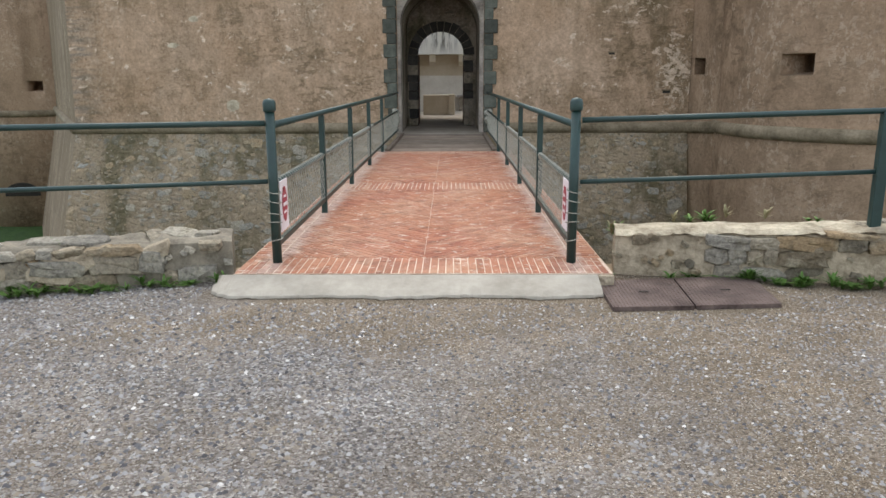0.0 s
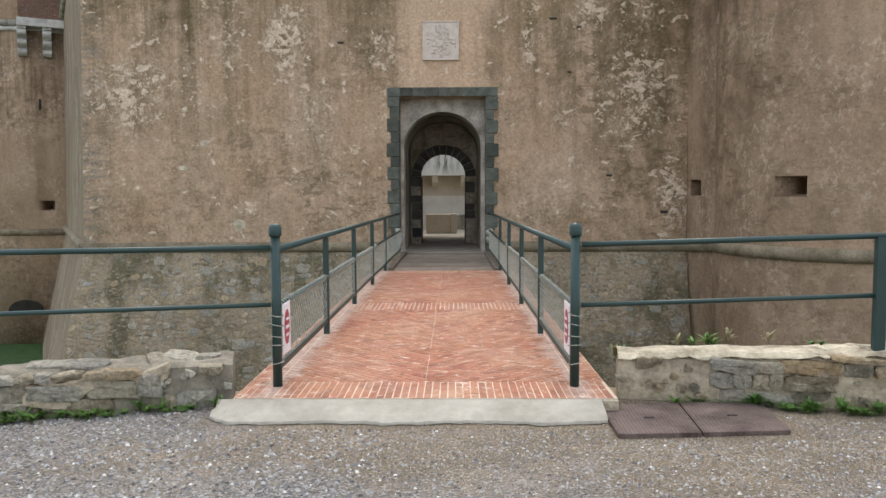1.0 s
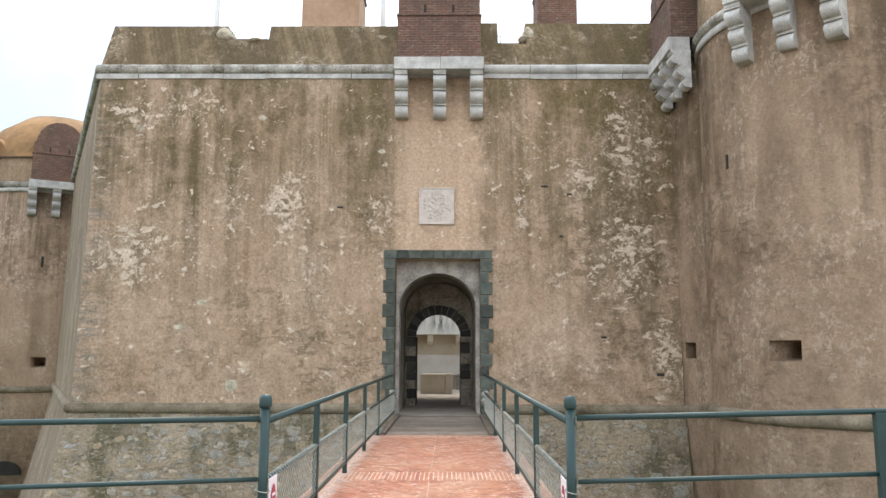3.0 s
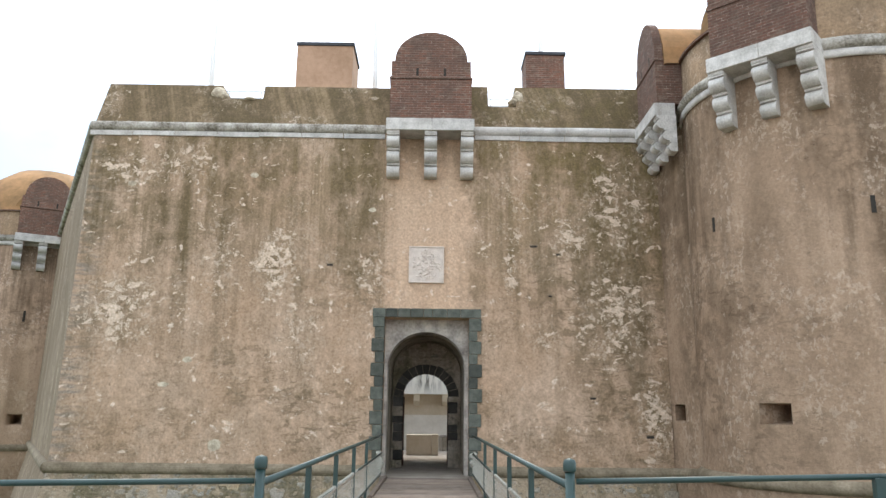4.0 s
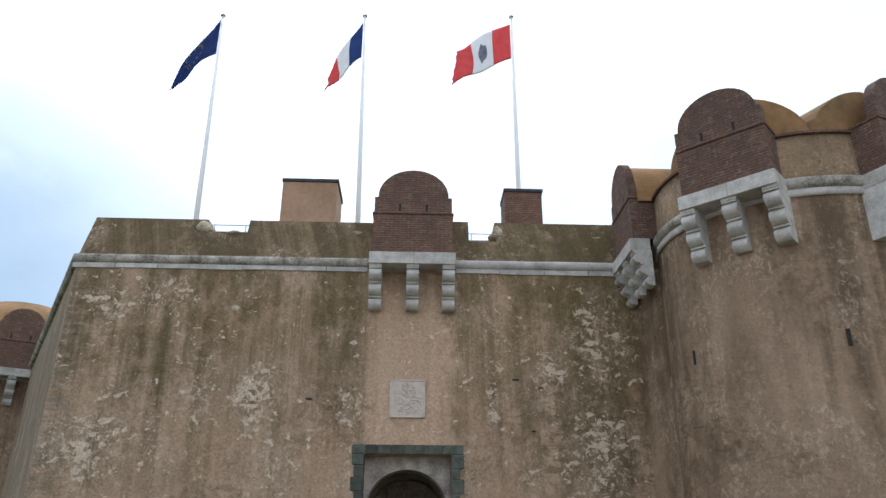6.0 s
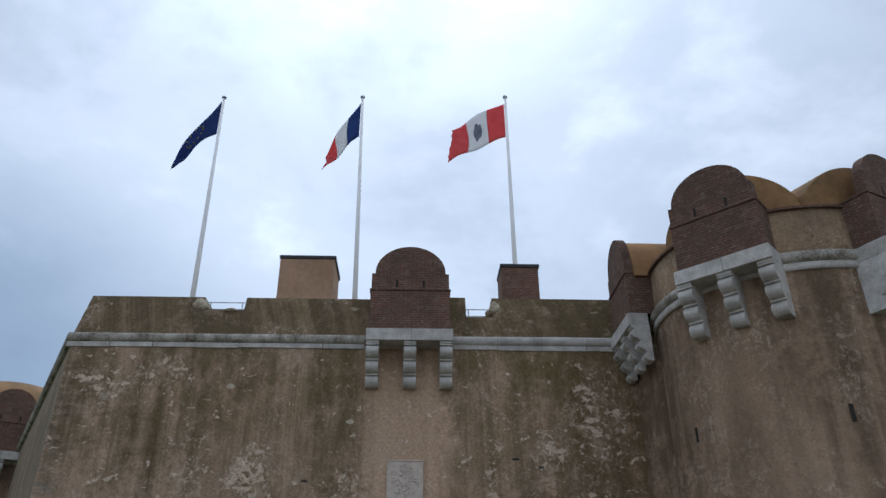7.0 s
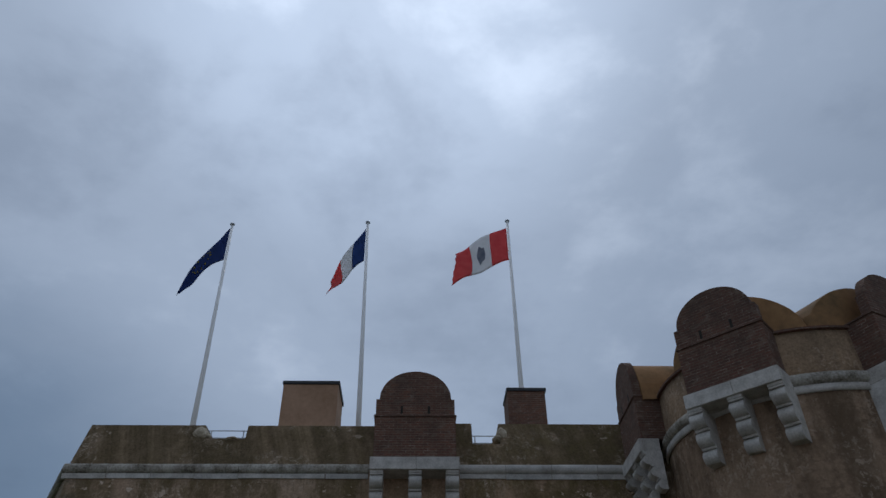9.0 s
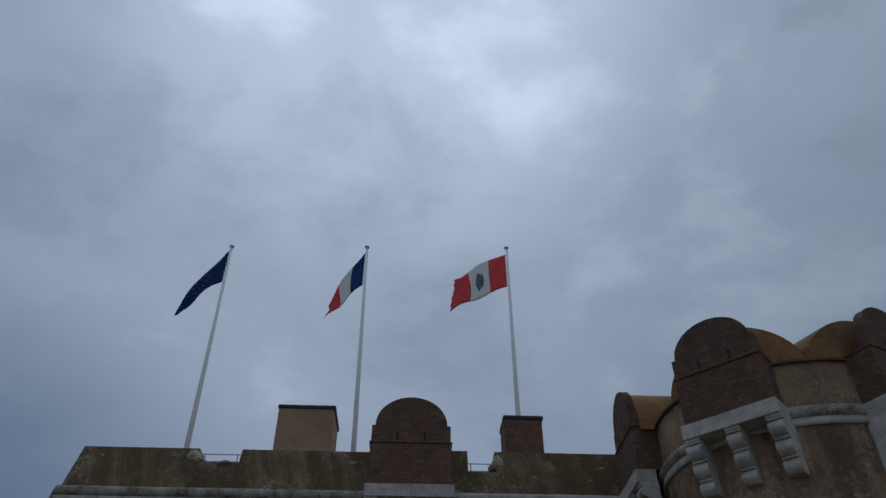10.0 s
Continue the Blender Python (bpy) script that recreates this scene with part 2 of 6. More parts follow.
def rubble_coat(name, stone_a, stone_b, mortar, scale=2.6, show=0.55):
    """Rubble masonry half lost in mortar, seen from afar."""
    m, t, b, v = material(name, 0.93, 0, 0.15)
    bent = node(t, "ShaderNodeVectorMath", operation="ADD", ins={0: v, 1: node(t, "ShaderNodeVectorMath", operation="SCALE", ins={
        0: node(t, "ShaderNodeTexNoise", ins={"Vector": v, "Scale": 3.0, "Detail": 4.0}).outputs[1], "Scale": 0.35}).outputs[0]}).outputs[0]
    flat = node(t, "ShaderNodeMapping", ins={0: bent, 3: (1.0, 1.0, 1.7)}).outputs[0]
    cell = node(t, "ShaderNodeTexVoronoi", ins={"Vector": flat, "Scale": scale})
    edge = node(t, "ShaderNodeTexVoronoi", feature="DISTANCE_TO_EDGE", ins={"Vector": flat, "Scale": scale}).outputs[0]
    tint = node(t, "ShaderNodeSeparateColor", ins={0: cell.outputs["Color"]}).outputs
    big, fine = noisy(t, v, 0.7, 5, 0.6), noisy(t, v, 16.0, 8, 0.7)
    face = mix(t, tint[0], stone_a, stone_b)
    face = mix(t, 1.0, face, ramp(t, tint[1], [(0, 0.6), (1, 1.25)]), "MULTIPLY")
    bare = calc(t, "MULTIPLY", ramp(t, edge, [(0.05, 0.0), (0.16, 1.0)]), ramp(t, noisy(t, v, 2.2, 5, 0.6), [(0.42, 0.0), (0.58, 1.0)]))
    col = mix(t, calc(t, "MULTIPLY", bare, show), mix(t, ramp(t, big, [(0.35, 0), (0.65, 1)]), mortar, tuple(c * 0.72 for c in mortar)), face)
    col = mix(t, calc(t, "MULTIPLY", ramp(t, noisy(t, v, 1.1, 6, 0.7, (1, 1, 0.5)), [(0.47, 0.0), (0.63, 1.0)]), 0.78), col, (0.105, 0.092, 0.05))
    holes = ramp(t, noisy(t, v, 6.5, 6, 0.65, (1.0, 1.0, 1.4), 0.4), [(0.62, 0.0), (0.67, 0.8)])
    col = mix(t, holes, col, (0.06, 0.052, 0.036))
    flecks = ramp(t, noisy(t, v, 9.0, 6, 0.7, None, 0.4), [(0.60, 0.0), (0.66, 0.55)])
    col = mix(t, flecks, col, (0.56, 0.47, 0.36))
    t.links.new(mix(t, 1.0, col, ramp(t, fine, [(0.3, 0.68), (0.7, 1.28)]), "MULTIPLY"), b.inputs["Base Color"])
    relief(t, b, calc(t, "ADD", calc(t, "MULTIPLY", edge, 1.2), calc(t, "MULTIPLY", fine, 0.5)), 0.7, 0.06)
    return m


def brick_coat(name, a, c, joint, width=0.25, row=0.075, side=False, dirt=0.5):
    """Brickwork seen from afar, laid in courses along x (or y) and z."""
    m, t, b, v = material(name, 0.9, 0, 0.2)
    xyz = node(t, "ShaderNodeSeparateXYZ", ins={0: v}).outputs
    along = calc(t, "ADD", xyz[0], xyz[1])
    uv = node(t, "ShaderNodeCombineXYZ", ins={0: along, 1: xyz[2]}).outputs[0]
    br = node(t, "ShaderNodeTexBrick", ins={"Vector": uv, "Color1": (*a, 1), "Color2": (*c, 1), "Mortar": (*joint, 1), "Scale": 1.0,
                                            "Mortar Size": 0.010, "Mortar Smooth": 0.3, "Brick Width": width, "Row Height": row})
    big, fine = noisy(t, v, 1.3, 6, 0.65), noisy(t, v, 18, 7, 0.7)
    laid = ramp(t, noisy(t, v, 5.0, 6, 0.7, (1.0, 1.0, 2.0)), [(0.50, 0.0), (0.64, 1.0)])
    col = mix(t, calc(t, "MULTIPLY", br.outputs[1], laid), br.outputs[0], (0.33, 0.26, 0.21))
    col = mix(t, 1.0, col, ramp(t, fine, [(0.3, 0.7), (0.7, 1.2)]), "MULTIPLY")
    col = mix(t, calc(t, "MULTIPLY", ramp(t, big, [(0.42, 0.0), (0.62, 1.0)]), dirt), col, (0.075, 0.055, 0.045))
    bloom = ramp(t, noisy(t, v, 3.2, 8, 0.7, (1.0, 1.0, 1.4), 0.4), [(0.52, 0.0), (0.66, 0.6)])
    col = mix(t, bloom, col, (0.215, 0.165, 0.125))
    t.links.new(col, b.inputs["Base Color"])
    relief(t, b, calc(t, "SUBTRACT", calc(t, "MULTIPLY", fine, 0.4), br.outputs[1]), 0.6, 0.015)
    return m


M_WALL = render_coat("curtain_wall_render", (0.42, 0.279, 0.184), (0.51, 0.358, 0.255), (0.120, 0.086, 0.046), 0.92, 0.85, 0.6, 0.95, 9.5, 1.0, runs=RAIN_RUNS)
# west wall's render, toned darker to offset the stronger light on that side
M_SIDE = render_coat("light_offset_side_render", (0.205, 0.152, 0.104), (0.265, 0.20, 0.14), (0.13, 0.095, 0.063), 0.14, 0.4)
M_TOWER = render_coat("tower_render", (0.315, 0.212, 0.142), (0.40, 0.277, 0.19), (0.125, 0.084, 0.053), 0.95, 0.3, 0.0, 0.0, 10.5, 0.0, 0.6, runs=((6.80, 0.05, 1.0, 0.8), (7.35, 0.08, 4.5, 0.5), (9.35, 0.2, 3.0, 0.75), (11.4, 0.25, 5.0, 0.6)))
M_PARAPET = render_coat("parapet_render", (0.20, 0.138, 0.082), (0.27, 0.19, 0.118), (0.088, 0.064, 0.037), 0.9, 0.4, 0.4, 0.0, 11.4)
M_DRUM = render_coat("upper_drum_render", (0.29, 0.195, 0.12), (0.38, 0.26, 0.165), (0.17, 0.115, 0.072), 0.6, 0.2, 0.0, 0.0, 11.0)
M_RUBBLE = rubble_coat("rubble_base", (0.40, 0.39, 0.365), (0.46, 0.34, 0.22), (0.385, 0.295, 0.205), 3.4, 0.85)
M_ASHLAR = speckled("pale_cut_stone", (0.34, 0.32, 0.295), (0.60, 0.58, 0.55), 3.0, bump=0.45, per_piece=0.12, fine=8.0)
M_ROLL = speckled("weathered_moulding_stone", (0.10, 0.083, 0.06), (0.45, 0.42, 0.37), 2.2, bump=0.6, fine=8.0, per_piece=0.22)
M_LOWROLL = speckled("mossy_moulding_stone", (0.12, 0.092, 0.058), (0.29, 0.235, 0.165), 2.4, bump=0.5, distance=0.03)
M_BRICK = brick_coat("red_brickwork", (0.20, 0.092, 0.063), (0.135, 0.075, 0.057), (0.20, 0.135, 0.10))
M_BRICK_DARK = brick_coat("dark_brickwork", (0.165, 0.080, 0.057), (0.115, 0.063, 0.047), (0.15, 0.105, 0.08))
M_STACK = speckled("tan_stack_render", (0.31, 0.19, 0.118), (0.45, 0.285, 0.19), 1.1, bump=0.3)
M_ORANGE = speckled("orange_roof_render", (0.165, 0.10, 0.045), (0.36, 0.192, 0.085), 0.7, bump=0.3, distance=0.02)
M_SLAB = speckled("green_grey_quoin_stone", (0.052, 0.058, 0.048), (0.118, 0.124, 0.104), 5.0, bump=0.6, per_piece=0.38)
M_INNER = speckled("grey_jamb_stone", (0.19, 0.165, 0.145), (0.58, 0.52, 0.46), 2.2, bump=0.7, distance=0.02)
M_VAULT = rubble_coat("passage_masonry", (0.20, 0.18, 0.155), (0.35, 0.30, 0.24), (0.40, 0.335, 0.27), 2.2, 0.85)
M_DARKSTONE = speckled("dark_arch_stone", (0.040, 0.037, 0.034), (0.085, 0.078, 0.07), 4.0, bump=0.5, per_piece=0.3)
M_CREAM = speckled("cream_courtyard_plaster", (0.60, 0.51, 0.39), (0.72, 0.63, 0.50), 0.8, bump=0.2)
M_BEIGE = speckled("beige_courtyard_plaster", (0.44, 0.355, 0.255), (0.55, 0.46, 0.35), 1.0, bump=0.2)
M_DADO = speckled("grey_white_plaster", (0.56, 0.51, 0.44), (0.68, 0.63, 0.56), 1.4, bump=0.2)


def stained_plaster():
    """White plaster with a black drip stain under the eaves."""
    m, t, b, v = material("white_courtyard_plaster", 0.9, 0, 0.15)
    xyz = node(t, "ShaderNodeSeparateXYZ", ins={0: v}).outputs
    fine = noisy(t, v, 2.0, 6, 0.65)
    col = mix(t, fine, (0.74, 0.71, 0.64), (0.88, 0.86, 0.81))
    runs = ramp(t, noisy(t, v, 4.0, 4, 0.6, (1.6, 0.2, 0.22)), [(0.44, 0.0), (0.58, 1.0)])
    core = band(t, xyz[0], -0.75, 0.15, 0.3)
    tall = node(t, "ShaderNodeMapRange", ins={0: xyz[2], 1: 2.55, 2: 3.25, 3: 0.0, 4: 1.0}).outputs[0]
    wet = calc(t, "MULTIPLY", calc(t, "MULTIPLY", runs, calc(t, "ADD", calc(t, "MULTIPLY", core, 0.75), 0.3)), tall, True)
    t.links.new(mix(t, wet, col, (0.06, 0.052, 0.036)), b.inputs["Base Color"])
    relief(t, b, fine, 0.3, 0.01)
    return m


M_PALE = stained_plaster()
# near-black colour in place of the shade inside holes, slits and the pane
M_DARK = speckled("near_black_shade_fill", (0.02, 0.017, 0.014), (0.04, 0.033, 0.026), 3.0)
M_MARBLE = speckled("carved_pale_marble", (0.54, 0.45, 0.385), (0.68, 0.585, 0.51), 6.0, bump=0.5, distance=0.03)
M_GREEN = speckled("dark_green_paint", (0.009, 0.030, 0.027), (0.015, 0.045, 0.040), 6.0, rough=0.42, bump=0.25, distance=0.003, spec=0.5)
M_ROPE = speckled("grey_white_cord", (0.24, 0.23, 0.19), (0.43, 0.415, 0.36), 20, bump=0.2)
M_WOOD = speckled("weathered_planks", (0.15, 0.115, 0.09), (0.28, 0.225, 0.18), 2.0, per_piece=0.25, bump=0.5)
M_GATEWOOD = speckled("red_brown_gate_wood", (0.085, 0.045, 0.033), (0.16, 0.085, 0.06), 3.0, per_piece=0.2, bump=0.5)
M_FLOOR = speckled("grey_paving", (0.25, 0.21, 0.17), (0.39, 0.335, 0.28), 1.5, bump=0.4)
M_CONCRETE = speckled("grey_concrete", (0.285, 0.252, 0.208), (0.415, 0.372, 0.315), 2.4, bump=0.5, distance=0.008)
M_MORTAR = speckled("pale_mortar", (0.46, 0.31, 0.225), (0.74, 0.62, 0.51), 4.0, bump=0.4)
M_EARTH = speckled("dark_earth_mortar", (0.13, 0.11, 0.085), (0.32, 0.275, 0.21), 5.0, bump=0.6, distance=0.02)
M_BEDDING = speckled("brown_bedding_mortar", (0.27, 0.215, 0.15), (0.56, 0.46, 0.34), 6.0, bump=1.0, distance=0.03, fine=4.0)
M_LIMECAP = speckled("worn_lime_capping", (0.25, 0.20, 0.14), (0.66, 0.57, 0.43), 4.5, bump=0.9, distance=0.03, fine=5.0)
M_RUST = speckled("rusty_chequer_steel", (0.065, 0.042, 0.038), (0.13, 0.085, 0.075), 4.0, rough=0.6, metal=0.35, bump=0.3, distance=0.003)
M_PLATE = speckled("worn_cover_steel", (0.055, 0.036, 0.033), (0.19, 0.14, 0.125), 5.0, rough=0.5, metal=0.35, bump=0.3, distance=0.003, fine=9.0)
M_WHITE = speckled("white_painted_metal", (0.82, 0.82, 0.82), (0.88, 0.88, 0.88), 2.0, rough=0.4, bump=0.05)
M_SIGN = speckled("white_sign_plastic", (0.72, 0.66, 0.68), (0.8, 0.75, 0.77), 5.0, rough=0.4, bump=0.02)
M_RED = speckled("red_sign_print", (0.30, 0.022, 0.05), (0.38, 0.035, 0.065), 9.0, rough=0.4, bump=0.02)
M_LEAD = speckled("dark_sheet_metal", (0.03, 0.032, 0.035), (0.055, 0.056, 0.06), 4.0, rough=0.5, metal=0.4)
M_STEEL = speckled("grey_galvanised_steel", (0.35, 0.37, 0.4), (0.5, 0.52, 0.55), 6.0, rough=0.45, metal=0.6)
M_GRASS = speckled("moat_grass", (0.020, 0.050, 0.012), (0.055, 0.115, 0.025), 2.5, bump=0.8, distance=0.05, fine=20)
M_LEAF = speckled("weed_leaf", (0.06, 0.14, 0.025), (0.14, 0.25, 0.055), 20, rough=0.6, per_piece=0.3, island=True)
M_STRAW = speckled("dry_stalk", (0.22, 0.19, 0.10), (0.34, 0.29, 0.17), 20, rough=0.8)


def flag_cloth(name, a, c):
    """Thin bunting that lets some daylight through."""
    m, t, b, v = material(name, 0.85, 0, 0.1)
    col = mix(t, ramp(t, noisy(t, v, 2.5, 3), [(0.35, 0.0), (0.65, 1.0)]), a, c)
    t.links.new(col, b.inputs["Base Color"])
    thin = node(t, "ShaderNodeBsdfTranslucent", ins={0: col}).outputs[0]
    both = node(t, "ShaderNodeMixShader", ins={0: 0.6, 1: b.outputs[0], 2: thin}).outputs[0]
    for n in t.nodes:
        if n.bl_idname == "ShaderNodeOutputMaterial":
            t.links.new(both, n.inputs[0])
    return m


M_NAVY = flag_cloth("navy_cloth", (0.05, 0.088, 0.24), (0.068, 0.115, 0.31))
M_BLUE = flag_cloth("blue_cloth", (0.06, 0.115, 0.30), (0.075, 0.14, 0.37))
M_CLOTHWHITE = flag_cloth("white_cloth", (0.82, 0.82, 0.84), (0.88, 0.88, 0.9))
M_CLOTHRED = flag_cloth("red_cloth", (0.78, 0.16, 0.17), (0.84, 0.21, 0.21))
M_YELLOW = flag_cloth("yellow_cloth", (0.42, 0.36, 0.08), (0.52, 0.44, 0.12))
M_CREST = flag_cloth("grey_crest_print", (0.20, 0.23, 0.30), (0.36, 0.38, 0.42))


def paving_brick(name, island):
    m, t, b, v = material(name, 0.82, 0, 0.25)
    r = node(t, "ShaderNodeNewGeometry").outputs["Random Per Island"] if island else node(t, "ShaderNodeObjectInfo").outputs["Random"]
    col = ramp(t, r, [(0.0, (0.27, 0.098, 0.064)), (0.3, (0.37, 0.142, 0.088)), (0.6, (0.42, 0.18, 0.112)), (0.85, (0.34, 0.13, 0.086)), (1.0, (0.47, 0.25, 0.165))])
    pos = node(t, "ShaderNodeNewGeometry").outputs["Position"]
    xyz = node(t, "ShaderNodeSeparateXYZ", ins={0: pos}).outputs
    lime = ramp(t, noisy(t, pos, 1.3, 7, 0.68, (1.0, 0.6, 1.0), 0.3), [(0.44, 0.0), (0.66, 1.0)])
    fine = noisy(t, pos, 45, 6, 0.7)
    warm = ramp(t, noisy(t, pos, 0.8, 4, 0.6, None, 0.2), [(0.42, 0.0), (0.60, 1.0)])
    col = mix(t, calc(t, "MULTIPLY", warm, 0.42), col, (0.44, 0.21, 0.115))
    col = mix(t, calc(t, "MULTIPLY", lime, 0.38), col, (0.50, 0.34, 0.25))
    # lime washed out along both edges under the railings
    rough = calc(t, "ADD", xyz[0], calc(t, "MULTIPLY", calc(t, "SUBTRACT", noisy(t, pos, 2.6, 6, 0.7), 0.5), 0.5))
    for lo, hi in ((-1.40, -1.20), (1.06, 1.22)):
        col = mix(t, calc(t, "MULTIPLY", band(t, rough, lo, hi, 0.06), 0.5), col, (0.60, 0.50, 0.43))
    smear = ramp(t, noisy(t, pos, 11, 7, 0.7, (0.7, 1.3, 1.0), 0.6), [(0.575, 0.0), (0.635, 0.8)])
    col = mix(t, smear, col, (0.66, 0.55, 0.46))
    soot = ramp(t, noisy(t, pos, 6, 7, 0.7, None, 0.4), [(0.50, 0.0), (0.66, 0.6)])
    col = mix(t, soot, col, (0.15, 0.075, 0.055))
    col = mix(t, 1.0, col, ramp(t, fine, [(0.3, 0.72), (0.7, 1.22)]), "MULTIPLY")
    t.links.new(col, b.inputs["Base Color"])
    relief(t, b, fine, 0.4, 0.006)
    return m


M_PAVER = paving_brick("paving_brick", False)
M_PAVERS = paving_brick("paving_brick_far", True)


def gravel_ground():
    m, t, b, v = material("gravel_ground", 0.95, 0, 0.15)
    xyz = node(t, "ShaderNodeSeparateXYZ", ins={0: v}).outputs
    patch = noisy(t, v, 0.75, 5, 0.6)
    grit = noisy(t, v, 55, 6, 0.75)
    cell = node(t, "ShaderNodeTexVoronoi", ins={"Vector": v, "Scale": 70.0})
    tiny = node(t, "ShaderNodeTexVoronoi", ins={"Vector": v, "Scale": 170.0})
    tint = node(t, "ShaderNodeSeparateColor", ins={0: cell.outputs["Color"]}).outputs
    tint2 = node(t, "ShaderNodeSeparateColor", ins={0: tiny.outputs["Color"]}).outputs
    stones = ramp(t, tint[0], [(0, (0.07, 0.064, 0.064)), (0.45, (0.215, 0.20, 0.20)), (0.8, (0.33, 0.31, 0.30)), (1, (0.60, 0.575, 0.55))])
    sand = ramp(t, tint2[0], [(0, (0.10, 0.075, 0.052)), (0.5, (0.24, 0.182, 0.13)), (0.85, (0.325, 0.258, 0.192)), (1, (0.64, 0.56, 0.47))])
    # trodden sand before the bridge and towards the east
    wob = calc(t, "MULTIPLY", calc(t, "SUBTRACT", patch, 0.5), 1.6)
    tread = calc(t, "MULTIPLY", band(t, calc(t, "ADD", xyz[1], wob), 4.75, 7.0, 0.35), band(t, calc(t, "ADD", xyz[0], wob), -1.7, 5.0, 0.5))
    east = band(t, calc(t, "ADD", xyz[0], wob), 0.35, 4.5, 0.8)
    fac = calc(t, "ADD", calc(t, "MULTIPLY", tread, 0.6), calc(t, "ADD", calc(t, "MULTIPLY", east, 0.4), ramp(t, patch, [(0.38, 0.22), (0.62, 0.62)])), True)
    col = mix(t, fac, stones, sand)
    spread = ramp(t, noisy(t, v, 1.1, 6, 0.65, (1.0, 1.6, 1.0), 0.4), [(0.40, 0.88), (0.52, 1.0), (0.64, 1.18)])
    col = mix(t, 1.0, col, spread, "MULTIPLY")
    col = mix(t, 1.0, col, ramp(t, grit, [(0.3, 0.62), (0.7, 1.3)]), "MULTIPLY")
    t.links.new(col, b.inputs["Base Color"])
    relief(t, b, calc(t, "ADD", calc(t, "ADD", cell.outputs["Distance"], calc(t, "MULTIPLY", tiny.outputs["Distance"], 0.6)), grit), 0.9, 0.014)
    return m


M_GRAVEL = gravel_ground()


def pebble_stone():
    m, t, b, v = material("pebble_stone", 0.9, 0, 0.2)
    r = node(t, "ShaderNodeNewGeometry").outputs["Random Per Island"]
    col = ramp(t, r, [(0, (0.08, 0.075, 0.078)), (0.3, (0.19, 0.185, 0.195)), (0.5, (0.29, 0.235, 0.175)), (0.74, (0.31, 0.30, 0.30)), (0.95, (0.42, 0.40, 0.385)), (0.98, (0.55, 0.52, 0.49)), (1, (0.74, 0.70, 0.66))])
    t.links.new(col, b.inputs["Base Color"])
    return m


M_PEBBLE = pebble_stone()


def rough_stone(name, island=False, tones=((0.29, 0.262, 0.22), (0.40, 0.36, 0.30), (0.37, 0.305, 0.22), (0.26, 0.235, 0.20), (0.50, 0.44, 0.35))):
    m, t, b, v = material(name, 0.93, 0, 0.2)
    r = node(t, "ShaderNodeNewGeometry").outputs["Random Per Island"] if island else node(t, "ShaderNodeObjectInfo").outputs["Random"]
    pos = node(t, "ShaderNodeNewGeometry").outputs["Position"]
    col = ramp(t, r, list(zip((0, 0.35, 0.6, 0.8, 1), tones)))
    fine, mid = noisy(t, pos, 30, 8, 0.7), noisy(t, pos, 6, 5, 0.6)
    col = mix(t, calc(t, "MULTIPLY", ramp(t, mid, [(0.5, 0), (0.68, 1)]), 0.55), col, (0.45, 0.40, 0.30))
    stain = ramp(t, noisy(t, pos, 11, 7, 0.7, None, 0.5), [(0.53, 0.0), (0.66, 0.5)])
    col = mix(t, stain, col, (0.10, 0.085, 0.062))
    col = mix(t, 1.0, col, ramp(t, fine, [(0.28, 0.5), (0.72, 1.4)]), "MULTIPLY")
    t.links.new(col, b.inputs["Base Color"])
    relief(t, b, calc(t, "ADD", fine, mid), 1.0, 0.03)
    return m


M_STONE = rough_stone("field_stone")
TAN = ((0.15, 0.115, 0.075), (0.27, 0.215, 0.15), (0.36, 0.25, 0.145), (0.20, 0.17, 0.13), (0.40, 0.33, 0.235))
M_TANSTONE = rough_stone("brown_field_stone", False, TAN)
M_STONES = rough_stone("embedded_stone", False, ((0.36, 0.335, 0.29), (0.35, 0.275, 0.19), (0.40, 0.295, 0.185), (0.30, 0.275, 0.235), (0.47, 0.40, 0.315)))

M_SMALLSTONES = rough_stone("small_embedded_stone", True, ((0.28, 0.245, 0.195), (0.33, 0.25, 0.165), (0.38, 0.285, 0.185), (0.24, 0.21, 0.17), (0.46, 0.38, 0.29)))


# ---------------------------------------------------------------- mesh helpers
rng = random.Random(7)


def finish(ob_name, bm, mat, smooth=False):
    bmesh.ops.recalc_face_normals(bm, faces=bm.faces)
    me = bpy.data.meshes.new(ob_name)
    bm.to_mesh(me)
    bm.free()
    me.materials.append(mat)
    if smooth:
        for p in me.polygons:
            p.use_smooth = True
    return me


def thing(name, label, category, group="", kind="", at=None):
    ob = tagged(new(name), label, category, group, kind)
    ob.empty_display_size = 0.2
    if at is not None:
        ob.matrix_basis = at
    return ob


def part(name, bm, mat, parent, label="", smooth=False):
    ob = new(name, finish(name, bm, mat, smooth))
    ob.parent = parent
    return tagged(ob, label)


def single(name, bm, mat, label, category, kind="", group="", smooth=False):
    return tagged(new(name, finish(name, bm, mat, smooth)), label, category, group, kind)


def box(bm, x0, x1, y0, y1, z0, z1, bevel=0.0):
    vs = [bm.verts.new((x, y, z)) for z in (z0, z1) for x, y in ((x0, y0), (x1, y0), (x1, y1), (x0, y1))]
    fs = [bm.faces.new([vs[i] for i in f]) for f in ((3, 2, 1, 0), (4, 5, 6, 7), (0, 1, 5, 4), (1, 2, 6, 5), (2, 3, 7, 6), (3, 0, 4, 7))]
    if bevel:
        bmesh.ops.bevel(bm, geom=list({e for f in fs for e in f.edges}), offset=bevel, segments=1, affect="EDGES")
    return bm


def boxed(*args, bevel=0.0):
    return box(bmesh.new(), *args, bevel=bevel)


